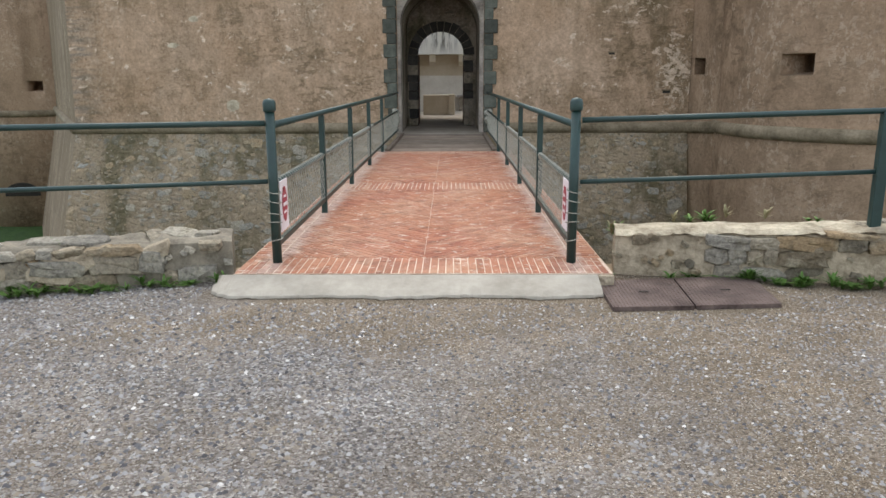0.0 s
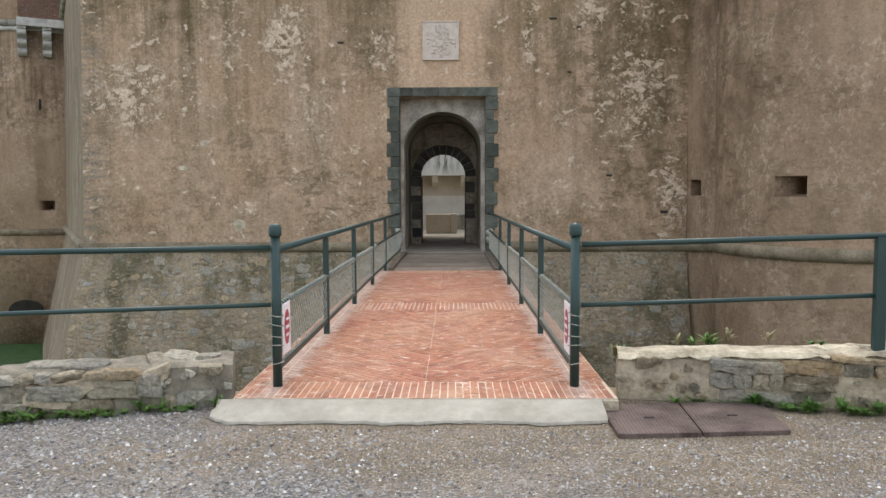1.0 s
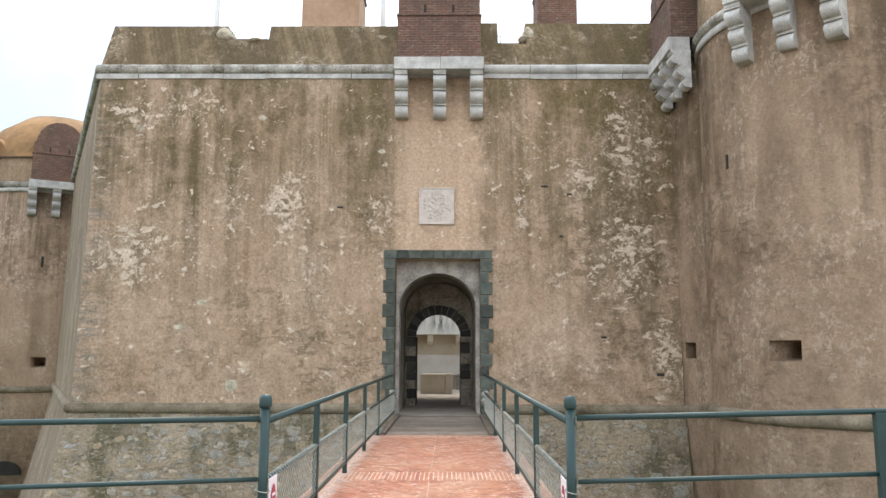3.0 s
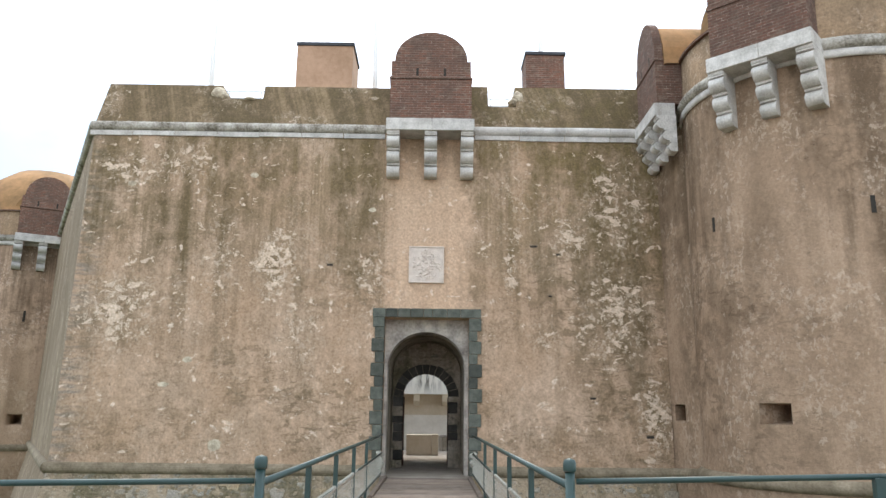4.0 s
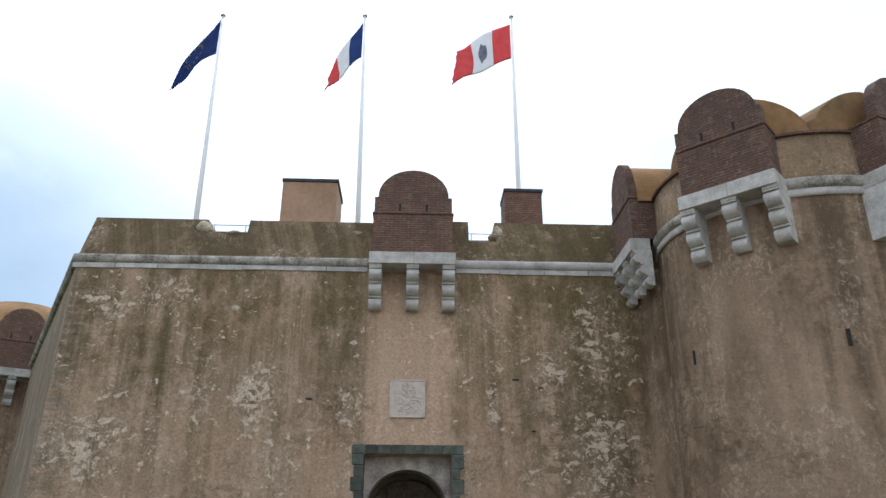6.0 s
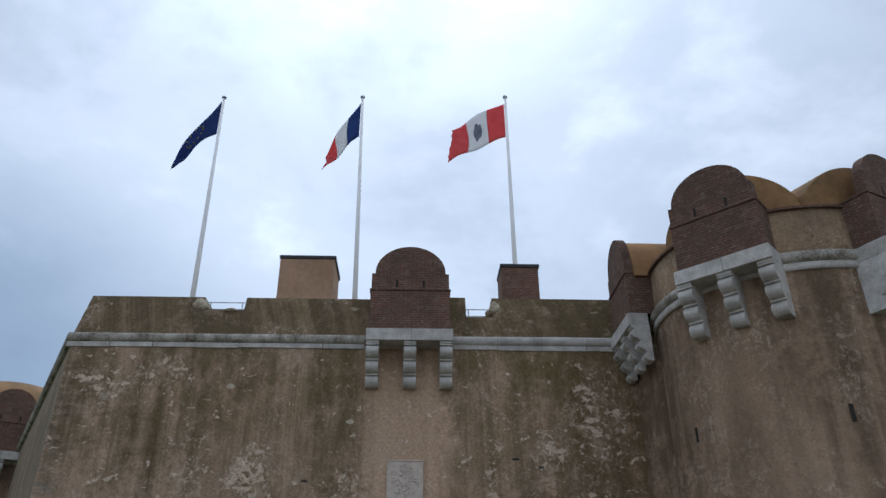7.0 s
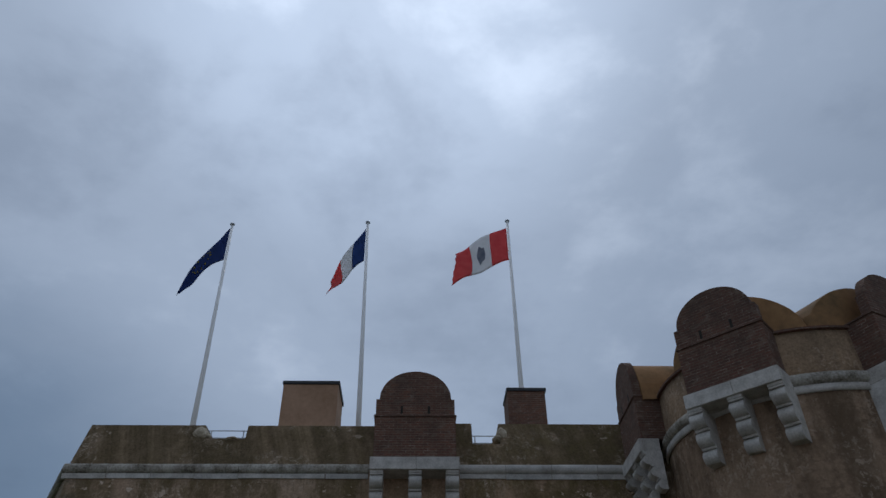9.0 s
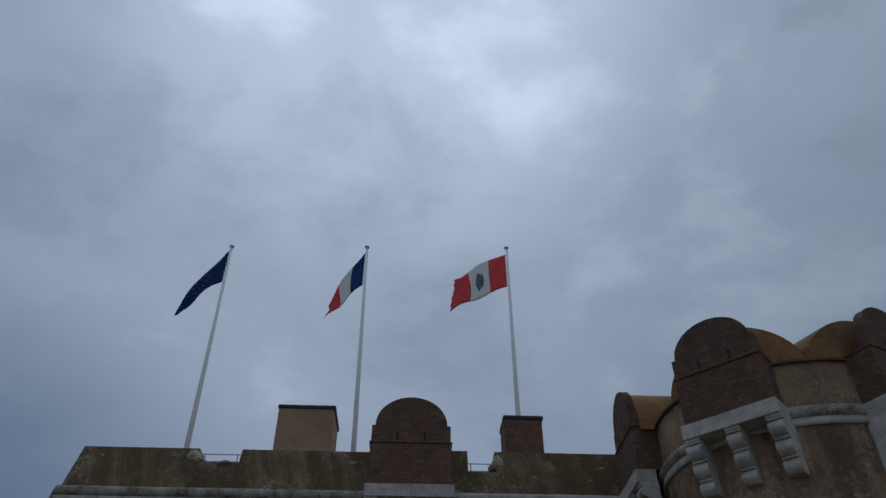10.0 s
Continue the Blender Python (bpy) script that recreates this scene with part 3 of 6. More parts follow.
def prism(bm, ring, lift):
    """A polygon ring of 3D points swept by the vector lift."""
    a = [bm.verts.new(p) for p in ring]
    b = [bm.verts.new(Vector(p) + Vector(lift)) for p in ring]
    bm.faces.new(a[::-1])
    bm.faces.new(b)
    for i in range(len(a)):
        j = (i + 1) % len(a)
        bm.faces.new((a[i], a[j], b[j], b[i]))
    return bm


def tube(bm, p, q, r, r2=None, n=10):
    p, q = Vector(p), Vector(q)
    m = (q - p).to_track_quat("Z", "Y").to_matrix()
    r2 = r if r2 is None else r2
    rings = [[bm.verts.new(c + m @ Vector((s * math.cos(2 * math.pi * i / n), s * math.sin(2 * math.pi * i / n), 0))) for i in range(n)] for c, s in ((p, r), (q, r2))]
    for i in range(n):
        bm.faces.new((rings[0][i], rings[0][(i + 1) % n], rings[1][(i + 1) % n], rings[1][i]))
    bm.faces.new(rings[0][::-1])
    bm.faces.new(rings[1])
    return bm


def lathe(bm, profile, n=48, a0=0.0, a1=360.0, cx=0.0, cy=0.0):
    """Turns (r, z) pairs round the upright axis."""
    full = abs(a1 - a0) >= 359.9
    steps = n if full else n + 1
    rows = []
    for i in range(steps):
        a = radians(a0 + (a1 - a0) * i / n)
        rows.append([bm.verts.new((cx + r * math.cos(a), cy + r * math.sin(a), z)) for r, z in profile])
    for i in range(n):
        p, q = rows[i], rows[(i + 1) % steps]
        for k in range(len(profile) - 1):
            bm.faces.new((p[k], q[k], q[k + 1], p[k + 1]))
    return bm


def sweep_x(bm, profile, x0, x1):
    """A closed (y, z) outline pushed along x."""
    return prism(bm, [(x0, y, z) for y, z in profile], (x1 - x0, 0, 0))


def half_round(cy, cz, r, n=8):
    """The outline of a roll moulding that swells towards -y."""
    return [(cy - r * math.cos(a), cz + r * math.sin(a)) for a in [math.pi * (i / n - 0.5) for i in range(n + 1)]]


# ---------------------------------------------------------------- plan of the fort (metres)
FX, FY = -0.11, 20.8                     # middle of the gate, foot of the curtain wall
GROUND, MOAT = -0.12, -5.2
CORNER = -9.96 + FX                     # west corner of the curtain wall
EAST = 6.62 + FX
TOWERS = {"near": (9.96, 18.46, 3.32), "far": (-20.2, 38.1, 3.75)}
WEST_RUN, WEST_OUT = Vector((-0.487, 0.873, 0)), Vector((-0.873, -0.487, 0))   # the wall that recedes from the west corner
FLANK_END = (6.84, 19.52)                # where the short flank meets the round tower
JL, JR, LINTEL = -1.21 + FX, 1.14 + FX, 4.26


def lean(z):
    """How far the wall stands out of its plane at a height: battered below the lower moulding, nearly upright above."""
    return -0.02 * (z - 0.15) if z >= 0.15 else 0.22 * (0.15 - z)


def corner_at(z):
    d = lean(z)
    return Vector((CORNER - 0.577 * d, FY - d, z))


# ---------------------------------------------------------------- ground
def ground_sheet():
    bm = bmesh.new()
    edge = [(-600, 2.0), (-8.0, 4.9), (-3.5, 5.95), (-1.55, 6.35), (1.45, 6.45), (3.5, 6.25), (8.0, 5.3), (600, 2.0)]
    top = [bm.verts.new((x, y, GROUND)) for x, y in edge]
    low = [bm.verts.new((x, -600 if abs(x) > 100 else -40, GROUND)) for x, y in edge]
    for i in range(len(edge) - 1):
        bm.faces.new((low[i], low[i + 1], top[i + 1], top[i]))
    single("ground", bm, M_GRAVEL, "grey gravel forecourt with sandy trodden patches", "ground", "structure")
    bm = bmesh.new()
    for i in range(len(edge) - 1):
        (xa, ya), (xb, yb) = edge[i], edge[i + 1]
        prism(bm, [(xa, ya + 0.02, MOAT), (xb, yb + 0.02, MOAT), (xb, yb + 0.02, GROUND - 0.01), (xa, ya + 0.02, GROUND - 0.01)], (0, 0.3, 0))
    single("wall_counterscarp", bm, M_RUBBLE, "rubble retaining wall along the outer moat edge", "wall", "structure")
    bm = bmesh.new()
    box(bm, -600, 600, 2, 900, MOAT - 0.3, MOAT)
    single("moat_floor", bm, M_GRASS, "short green grass on the dry moat floor", "ground", "structure")


ground_sheet()


# ---------------------------------------------------------------- curtain wall
def curtain_wall():
    top = 9.9
    xs = [None, -8.0, -5.5, -3.2, JL, JR, 2.6, 4.4, EAST]
    zs = [0.15, 1.5, 3.0, LINTEL, 6.0, 8.0, top]
    bm = bmesh.new()
    grid = {}
    for k, z in enumerate(zs):
        for i, x in enumerate(xs):
            p = corner_at(z) if x is None else Vector((x, FY - lean(z), z))
            grid[i, k] = bm.verts.new(p)
    for k in range(len(zs) - 1):
        for i in range(len(xs) - 1):
            if i == 4 and k < 3:
                continue
            bm.faces.new((grid[i, k], grid[i + 1, k], grid[i + 1, k + 1], grid[i, k + 1]))
    # reveals of the opening, and the thickness of the wall
    deep = 1.15
    for i in (4, 5):
        for k in range(3):
            a, b = grid[i, k], grid[i, k + 1]
            bm.faces.new((a, b, bm.verts.new(b.co + Vector((0, deep, 0))), bm.verts.new(a.co + Vector((0, deep, 0)))))
    a, b = grid[4, 3], grid[5, 3]
    bm.faces.new((a, b, bm.verts.new(b.co + Vector((0, deep, 0))), bm.verts.new(a.co + Vector((0, deep, 0)))))
    right = [grid[8, k] for k in range(len(zs))]
    back = [bm.verts.new(v.co + Vector((0, deep, 0))) for v in right]
    for k in range(len(zs) - 1):
        bm.faces.new((right[k], back[k], back[k + 1], right[k + 1]))
    single("wall_south", bm, M_WALL, "tall weathered ochre-brown rendered curtain wall with rain streaks", "fortress wall", "structure")

    bm = bmesh.new()
    lows = [0.15, -1.2, -2.6, -4.0, MOAT - 0.1]
    xs2 = [None, -7, -4, JL - 0.02, JR + 0.02, 3.0, EAST]
    rows = [[bm.verts.new(corner_at(z) if x is None else (x, FY - lean(z), z)) for x in xs2] for z in lows]
    for k in range(len(lows) - 1):
        for i in range(len(xs2) - 1):
            if k == 0 and i == 3:
                continue
            bm.faces.new((rows[k][i], rows[k][i + 1], rows[k + 1][i + 1], rows[k + 1][i]))
    box(bm, JL - 0.02, JR + 0.02, FY - 0.2, FY + 0.3, -1.3, -0.26)
    single("wall_south_base", bm, M_RUBBLE, "sloping rubble masonry base below the moulding", "fortress wall", "structure")

    # the wall that turns away at the west corner towards the far tower
    foot = Vector((CORNER, FY, 0))
    bm = bmesh.new()
    hs = [9.9, 6.0, 3.0, 0.15, -2.5, MOAT - 0.1]
    rows = []
    for z in hs:
        c = corner_at(z)
        far = foot + WEST_RUN * 19.5 + WEST_OUT * lean(z)
        rows.append([bm.verts.new(c.lerp(Vector((far.x, far.y, z)), f)) for f in (0, 0.33, 0.66, 1)])
    for k in range(len(hs) - 1):
        for i in range(3):
            bm.faces.new((rows[k][i], rows[k][i + 1], rows[k + 1][i + 1], rows[k + 1][i]))
    single("wall_west", bm, M_SIDE, "brown rendered wall receding from the corner, tone darkened against its light", "fortress wall", "structure")

    # short flank from the curtain wall out to the round tower, with a small gun port
    a, b = Vector((EAST, FY + 0.12, 0)), Vector((*FLANK_END, 0))
    inward = Vector((b.y - a.y, a.x - b.x, 0)).normalized() * -1
    gs, gz = (-0.4, 0.17, 0.52, 1.06), (MOAT, 1.55, 1.97, 11.4)
    bm = bmesh.new()
    net = [[bm.verts.new(a.lerp(b, f) + Vector((0, 0, z))) for f in gs] for z in gz]
    for k in range(3):
        for i in range(3):
            if (i, k) != (1, 1):
                bm.faces.new((net[k][i], net[k][i + 1], net[k + 1][i + 1], net[k + 1][i]))
    rim = [net[1][1], net[1][2], net[2][2], net[2][1]]
    deep = [bm.verts.new(v.co + inward * 0.5 + Vector((0, 0.1, -0.05))) for v in rim]
    for i in range(4):
        bm.faces.new((rim[i], rim[(i + 1) % 4], deep[(i + 1) % 4], deep[i]))
    bm.faces.new(deep)
    single("wall_flank", bm, M_TOWER, "narrow brown rendered flank beside the tower with a gun port", "fortress wall", "structure")


curtain_wall()


def mouldings():
    # upper roll with its pale fascia, in lengths
    group = "upper moulding stones"
    string = thing("upper_string_course", "weathered pale stone roll moulding with flat fascia", "moulding", kind="structure")
    spans = [(corner_at(9.7).x - 0.12, -1.32 + FX), (1.28 + FX, EAST)]
    y = FY - lean(9.7)
    for a, b in spans:
        n = max(1, round((b - a) / 1.25))
        for i in range(n):
            xa, xb = a + (b - a) * i / n, a + (b - a) * (i + 1) / n - 0.012
            bm = bmesh.new()
            sweep_x(bm, half_round(y + 0.02, 9.82 + rng.uniform(-0.006, 0.006), 0.145), xa, xb)
            part("roll_stone", bm, M_ROLL if xa < 0 else M_ASHLAR, string)
            bm = bmesh.new()
            sweep_x(bm, [(y - 0.045, 9.53 + rng.uniform(-0.015, 0.015)), (y + 0.1, 9.53), (y + 0.1, 9.67), (y - 0.045, 9.67)], xa, xb - rng.uniform(0, 0.02))
            part("fascia_stone", bm, M_ASHLAR, string)
    # west return of the upper roll
    c = corner_at(9.7)
    bm = bmesh.new()
    start = Vector((c.x - 0.03, c.y, 9.82))
    tube(bm, start, start + WEST_RUN * 19, 0.145, n=12)
    part("roll_return", bm, M_ROLL, string)

    low = thing("lower_string_course", "mossy brown stone roll moulding", "moulding", kind="structure")
    bm = bmesh.new()
    for a, b in ((CORNER - 0.08, JL - 0.42), (JR + 0.42, EAST - 0.02)):
        sweep_x(bm, half_round(FY + 0.03, 0.165, 0.15), a, b)
    part("roll", bm, M_LOWROLL, low)
    bm = bmesh.new()
    start = Vector((CORNER - 0.03, FY + 0.02, 0.165))
    tube(bm, start, start + WEST_RUN * 19.2, 0.15, n=12)
    part("roll_return", bm, M_LOWROLL, low)
    part("roll_return", tube(bmesh.new(), (EAST + 0.01, FY, 0.165), (FLANK_END[0], FLANK_END[1], 0.24), 0.15, n=12), M_LOWROLL, low)


mouldings()


def parapet():
    """Sloping parapet with two worn gaps."""
    y0 = FY - lean(9.9) + 0.06
    slope = 0.38
    top = 11.45
    gaps = [(-6.42 + FX, -5.13 + FX, 10.94), (1.72 + FX, 2.56 + FX, 10.78)]
    west, east = corner_at(9.9).x - 0.08, EAST + 0.9

    def y_at(z):
        return y0 + slope * (z - 9.86)

    wall = thing("parapet_south", "mossy brown rendered parapet with two worn gaps", "parapet", kind="structure")

    def stretch(xa, xb, zt, slant=0.0):
        bm = bmesh.new()
        ring = [(xa, y_at(9.86), 9.86), (xb, y_at(9.86), 9.86), (xb, y_at(zt), zt), (xa + slant, y_at(zt), zt)]
        prism(bm, ring, (0, 2.4, 0))
        part("merlon" if zt > 11 else "sill", bm, M_PARAPET, wall)

    stretch(west, gaps[0][0], top, 0.06)
    stretch(gaps[0][0] - 0.001, gaps[0][1] + 0.001, gaps[0][2])
    stretch(gaps[0][1], -1.2 + FX, top)
    stretch(-1.2 + FX, 1.15 + FX, 10.9)
    stretch(1.15 + FX, gaps[1][0], top + 0.12)
    stretch(gaps[1][0] - 0.001, gaps[1][1] + 0.001, gaps[1][2])
    stretch(gaps[1][1], east, top + 0.11)
    # broken pale masonry at the lips of the gaps
    bm = bmesh.new()
    for x, z, w, h in ((gaps[0][0] - 0.10, 11.13, 0.5, 0.5), (gaps[0][0] + 0.1, 11.02, 0.3, 0.3), (gaps[1][1] + 0.08, 11.15, 0.34, 0.5), (gaps[1][1] - 0.08, 10.98, 0.28, 0.25), (-5.5 + FX, 10.93, 0.5, 0.1)):
        lump = bmesh.ops.create_icosphere(bm, subdivisions=2, radius=0.5)
        for v in lump["verts"]:
            v.co = Vector((x + v.co.x * w, y_at(z) + 0.12 + v.co.y * 0.5, z + v.co.z * h)) + Vector(noise.noise_vector(v.co * 4)) * 0.06
    single("broken_masonry", bm, M_LIMECAP, "crumbled pale masonry at the gap edges", "masonry", "structure")
    # sloping parapet of the west wall
    bm = bmesh.new()
    c = corner_at(9.9)
    a = Vector((c.x, c.y, 9.86))
    b = a + WEST_RUN * 19.2
    inn = -WEST_OUT
    rows = [a + inn * 0.05, b + inn * 0.05, b + inn * 0.6 + Vector((0, 0, 1.52)), a + inn * 0.6 + Vector((0, 0.35, 1.52))]
    prism(bm, rows, inn * 2.0)
    single("parapet_west", bm, M_PARAPET, "mossy rendered parapet of the receding wall", "parapet", "structure")
    # walkway behind
    bm = bmesh.new()
    prism(bm, [(west + 1, FY + 1.5, 9.7), (14, FY + 1.5, 9.7), (14, FY + 7.5, 9.7), (-14, FY + 7.5, 9.7)], (0, 0, 0.3))
    single("rampart_floor", bm, M_FLOOR, "paved rampart walk behind the parapet", "floor", "structure")
    # thin guard rails in the gaps
    for xa, xb, z in gaps:
        rail = thing("guard_rail", "thin grey steel guard rail in the parapet gap", "railing", "parapet guard rails")
        y = y_at(z) + 0.35
        for h in (z + 0.17, z + 0.40):
            part("bar", tube(bmesh.new(), (xa - 0.1, y, h), (xb + 0.2, y, h), 0.016, n=8), M_STEEL, rail)
        for f in (0.12, 0.88):
            x = xa + (xb - xa) * f
            part("upright", tube(bmesh.new(), (x, y, z - 0.02), (x, y, z + 0.41), 0.016, n=8), M_STEEL, rail)


parapet()


# ---------------------------------------------------------------- box machicolations
def scroll_corbel(bm, x0, x1, back=0.2, drop=1.0):
    """A stepped corbel of three scrolls, one under the other, each below a thin fillet."""
    front = [(-0.66, 9.54), (-0.66, 9.475)]
    for reach, zt in ((0.64, 9.47), (0.47, 9.07), (0.31, 8.67)):
        front += [(-reach, zt), (-reach, zt - 0.045), (-reach + 0.055, zt - 0.05)]
        for i in range(10):
            a = math.pi * i / 9
            front.append((-reach + 0.075 - 0.125 * math.sin(a) ** 0.75, zt - 0.055 - 0.325 * i / 9))
    front = [(y, 9.54 - (9.54 - z) * drop) for y, z in front]
    rows = [[bm.verts.new(p) for p in ((x0, y, z), (x1, y, z), (x1, back, z), (x0, back, z))] for y, z in front]
    for r, s in zip(rows, rows[1:]):
        for k in range(4):
            bm.faces.new((r[k], r[(k + 1) % 4], s[(k + 1) % 4], s[k]))
    bm.faces.new(rows[0])
    bm.faces.new(rows[-1][::-1])
    return bm


def machicolation(at, label, brick, barrel=0.0, drum=0.0, rise=0.90, wide=1.0, back=0.2, drop=1.0, vault=2.1, crown=1.52):
    mach = thing("box_machicolation", label, "machicolation", "box machicolations", at=at)
    for x in (-1.08, 0.0, 1.04):
        part("corbel", scroll_corbel(bmesh.new(), x * wide - 0.18, x * wide + 0.18, back, drop), M_ASHLAR, mach, "pale scrolled stone corbel")
    part("slab", boxed(-1.28 * wide, 0.02, -0.72, back, 9.542, 9.90, bevel=0.012), M_ASHLAR, mach, "pale stone slab")
    part("slab", boxed(0.026, 1.24 * wide, -0.72, back, 9.542, 9.905, bevel=0.012), M_ASHLAR, mach, "pale stone slab")
    part("lower_box", boxed(-1.2 * wide, 1.16 * wide, -0.6, 1.2, 9.907, 11.16, bevel=0.01), brick, mach, "red brick box")
    part("moulding", boxed(-1.23 * wide, 1.19 * wide, -0.635, 1.2, 11.162, 11.215, bevel=0.012), M_BRICK_DARK, mach, "dark brick string")
    # arched front with shoulders and two slits
    bm = bmesh.new()
    half, shoulder, n = 1.16 * wide, 11.72, 20
    outline = [(-half, 11.217), (half, 11.217), (half, shoulder), (half - 0.10, shoulder)]
    outline += [((half - 0.10) * math.cos(math.pi * i / n), shoulder + 0.03 + rise * math.sin(math.pi * i / n)) for i in range(n + 1)]
    outline += [(-half + 0.10, shoulder), (-half, shoulder)]
    prism(bm, [(x - 0.02, -0.6, z) for x, z in outline], (0, 0.42 if not barrel else 0.26, 0))
    part("arched_front", bm, brick, mach, "rounded brick front")
    # slits are flush near-black blocks; the shade inside is painted, not cut
    for x in (-0.42, 0.38):
        part("slit", boxed(x - 0.035, x + 0.035, -0.604, -0.55, 11.26, 11.50), M_DARK, mach, "narrow slit, near-black for its inner shade")
    if barrel:
        bm = bmesh.new()
        n, half = 32, vault
        rows = []
        for i in range(n + 1):
            x = -half + 2 * half * i / n
            h = 11.06 + crown * math.sqrt(max(0.0, 1 - (x / half) ** 2))
            start = (drum - math.sqrt(drum * drum - x * x) + 0.03) if drum else 0.1
            start = max(start, -0.33) if drum else -0.33
            rows.append([bm.verts.new((x - 0.02, y, z)) for y, z in ((start, 11.04), (start, h - 0.02), (start + 0.05, h), (barrel, h))])
        for a, c in zip(rows, rows[1:]):
            for k in range(3):
                bm.faces.new((a[k], c[k], c[k + 1], a[k + 1]))
        part("barrel_roof", bm, M_ORANGE, mach, "orange rendered barrel roof", smooth=False)
    return mach


machicolation(Matrix.Translation((FX, FY + 0.16, 0)), "red brick box machicolation over the gate on three pale corbels", M_BRICK, 0.0)


def drum_with_ports(r, rows, ports, cx, cy):
    """A drum with splayed openings; rows: (r, z) pairs from the foot up, ports: (angle, half width, z0, z1)."""
    angles = {5.0 * i for i in range(72)}
    zs = {z for _, z in rows}
    cells = []
    for a, w, z0, z1 in ports:
        half = math.degrees(w / r)
        lo, hi = a % 360 - half, a % 360 + half
        angles = {g for g in angles if not lo - 0.8 < g < hi + 0.8} | {lo, hi}
        zs |= {z0, z1}
        cells.append((lo, hi, z0, z1))
    angles, zs = sorted(angles), sorted(zs)

    def at(g, z, deep=0.0):
        for (ra, za), (rb, zb) in zip(rows, rows[1:]):
            if za <= z <= zb:
                rad = ra + (rb - ra) * (z - za) / (zb - za) - deep
        return Vector((cx + rad * math.cos(radians(g)), cy + rad * math.sin(radians(g)), z))

    bm = bmesh.new()
    net = [[bm.verts.new(at(g, z)) for g in angles] for z in zs]
    for k in range(len(zs) - 1):
        for i in range(len(angles)):
            j = (i + 1) % len(angles)
            hole = [c for c in cells if abs(angles[i] - c[0]) < 1e-6 and abs(zs[k] - c[2]) < 1e-6]
            rim = [net[k][i], net[k][j], net[k + 1][j], net[k + 1][i]]
            if not hole:
                bm.faces.new(rim)
                continue
            lo, hi, z0, z1 = hole[0]
            span, high = hi - lo, z1 - z0
            inner = [bm.verts.new(at(g, z, 0.55)) for g, z in ((lo + span * 0.26, z0 + high * 0.16), (hi - span * 0.02, z0 + high * 0.16), (hi - span * 0.02, z1 - 0.02), (lo + span * 0.26, z1 - 0.02))]
            back = [bm.verts.new(v.co + (Vector((cx, cy, v.co.z)) - v.co).normalized() * 1.2) for v in inner]
            for m in range(4):
                n = (m + 1) % 4
                bm.faces.new((rim[m], rim[n], inner[n], inner[m]))
                bm.faces.new((inner[m], inner[n], back[n], back[m]))
            bm.faces.new(back)
    bm.faces.new(net[0][::-1])
    bm.faces.new(net[-1])
    return bm


def round_tower(key, label, angles, dome, rise, drop_z, ports):
    cx, cy, r = TOWERS[key]
    tower = thing("round_tower", label, "tower", "round towers", kind="structure")
    n = 72
    up_parts = []
    body = part("body", drum_with_ports(r, [(r + 0.05, MOAT - 0.1), (r + 0.01, 0.3), (r - 0.02, 9.95)], ports, cx, cy), M_TOWER, tower, "brown rendered drum with a splayed gun port", key == "far")
    low = [(r + 0.0, 0.14)] + [(r + 0.145 * math.cos(a), 0.29 + 0.15 * math.sin(a)) for a in [math.pi * (i / 8 - 0.5) for i in range(9)]] + [(r, 0.45)]
    up_parts.append(part("lower_moulding", lathe(bmesh.new(), low, n, cx=cx, cy=cy), M_LOWROLL, tower, "mossy roll moulding", True))
    up = [(r, 9.62)] + [(r + 0.14 * math.cos(a), 9.78 + 0.145 * math.sin(a)) for a in [math.pi * (i / 8 - 0.5) for i in range(9)]] + [(r, 9.93)]
    up_parts.append(part("upper_moulding", lathe(bmesh.new(), up, n, cx=cx, cy=cy), M_ROLL, tower, "pale roll moulding", True))
    up_parts.append(part("fascia", lathe(bmesh.new(), [(r, 9.44), (r + 0.05, 9.445), (r + 0.05, 9.62), (r, 9.62)], n, cx=cx, cy=cy), M_ASHLAR, tower, "pale stone fascia", True))
    up_parts.append(part("drum_parapet", lathe(bmesh.new(), [(r - 0.01, 9.9), (r - 0.03, 11.08), (0.01, 11.08)], n, cx=cx, cy=cy), M_DRUM, tower, "rendered upper drum", True))
    up_parts.append(part("coping", lathe(bmesh.new(), [(r - 0.1, 11.06), (r + 0.05, 11.08), (r + 0.05, 11.14), (r - 0.1, 11.16)], n, cx=cx, cy=cy), M_BRICK_DARK, tower, "dark brick coping", False))
    up_parts.append(part("dome", lathe(bmesh.new(), [(r - 0.02, 11.06), (r * 0.93, 11.06 + 0.25 * dome), (r * 0.75, 11.06 + 0.6 * dome), (r * 0.45, 11.06 + 0.88 * dome), (0.15, 11.06 + dome), (0.01, 11.06 + dome)], n, cx=cx, cy=cy), M_ORANGE, tower, "orange rendered dome", True))
    for ob in up_parts:
        ob.location.z = drop_z
    for a in angles:
        d = radians(a)
        q = r - 0.10
        m = Matrix.Translation((cx + q * math.cos(d), cy + q * math.sin(d), drop_z)) @ Matrix.Rotation(d + math.pi / 2, 4, "Z")
        machicolation(m, "dark brick box machicolation on the tower with pale corbels", M_BRICK_DARK if key == "near" else M_BRICK, r, r, rise, 0.93, vault=1.82 if key == "near" else 1.4, crown=1.45 if key == "near" else 1.2)
    return tower


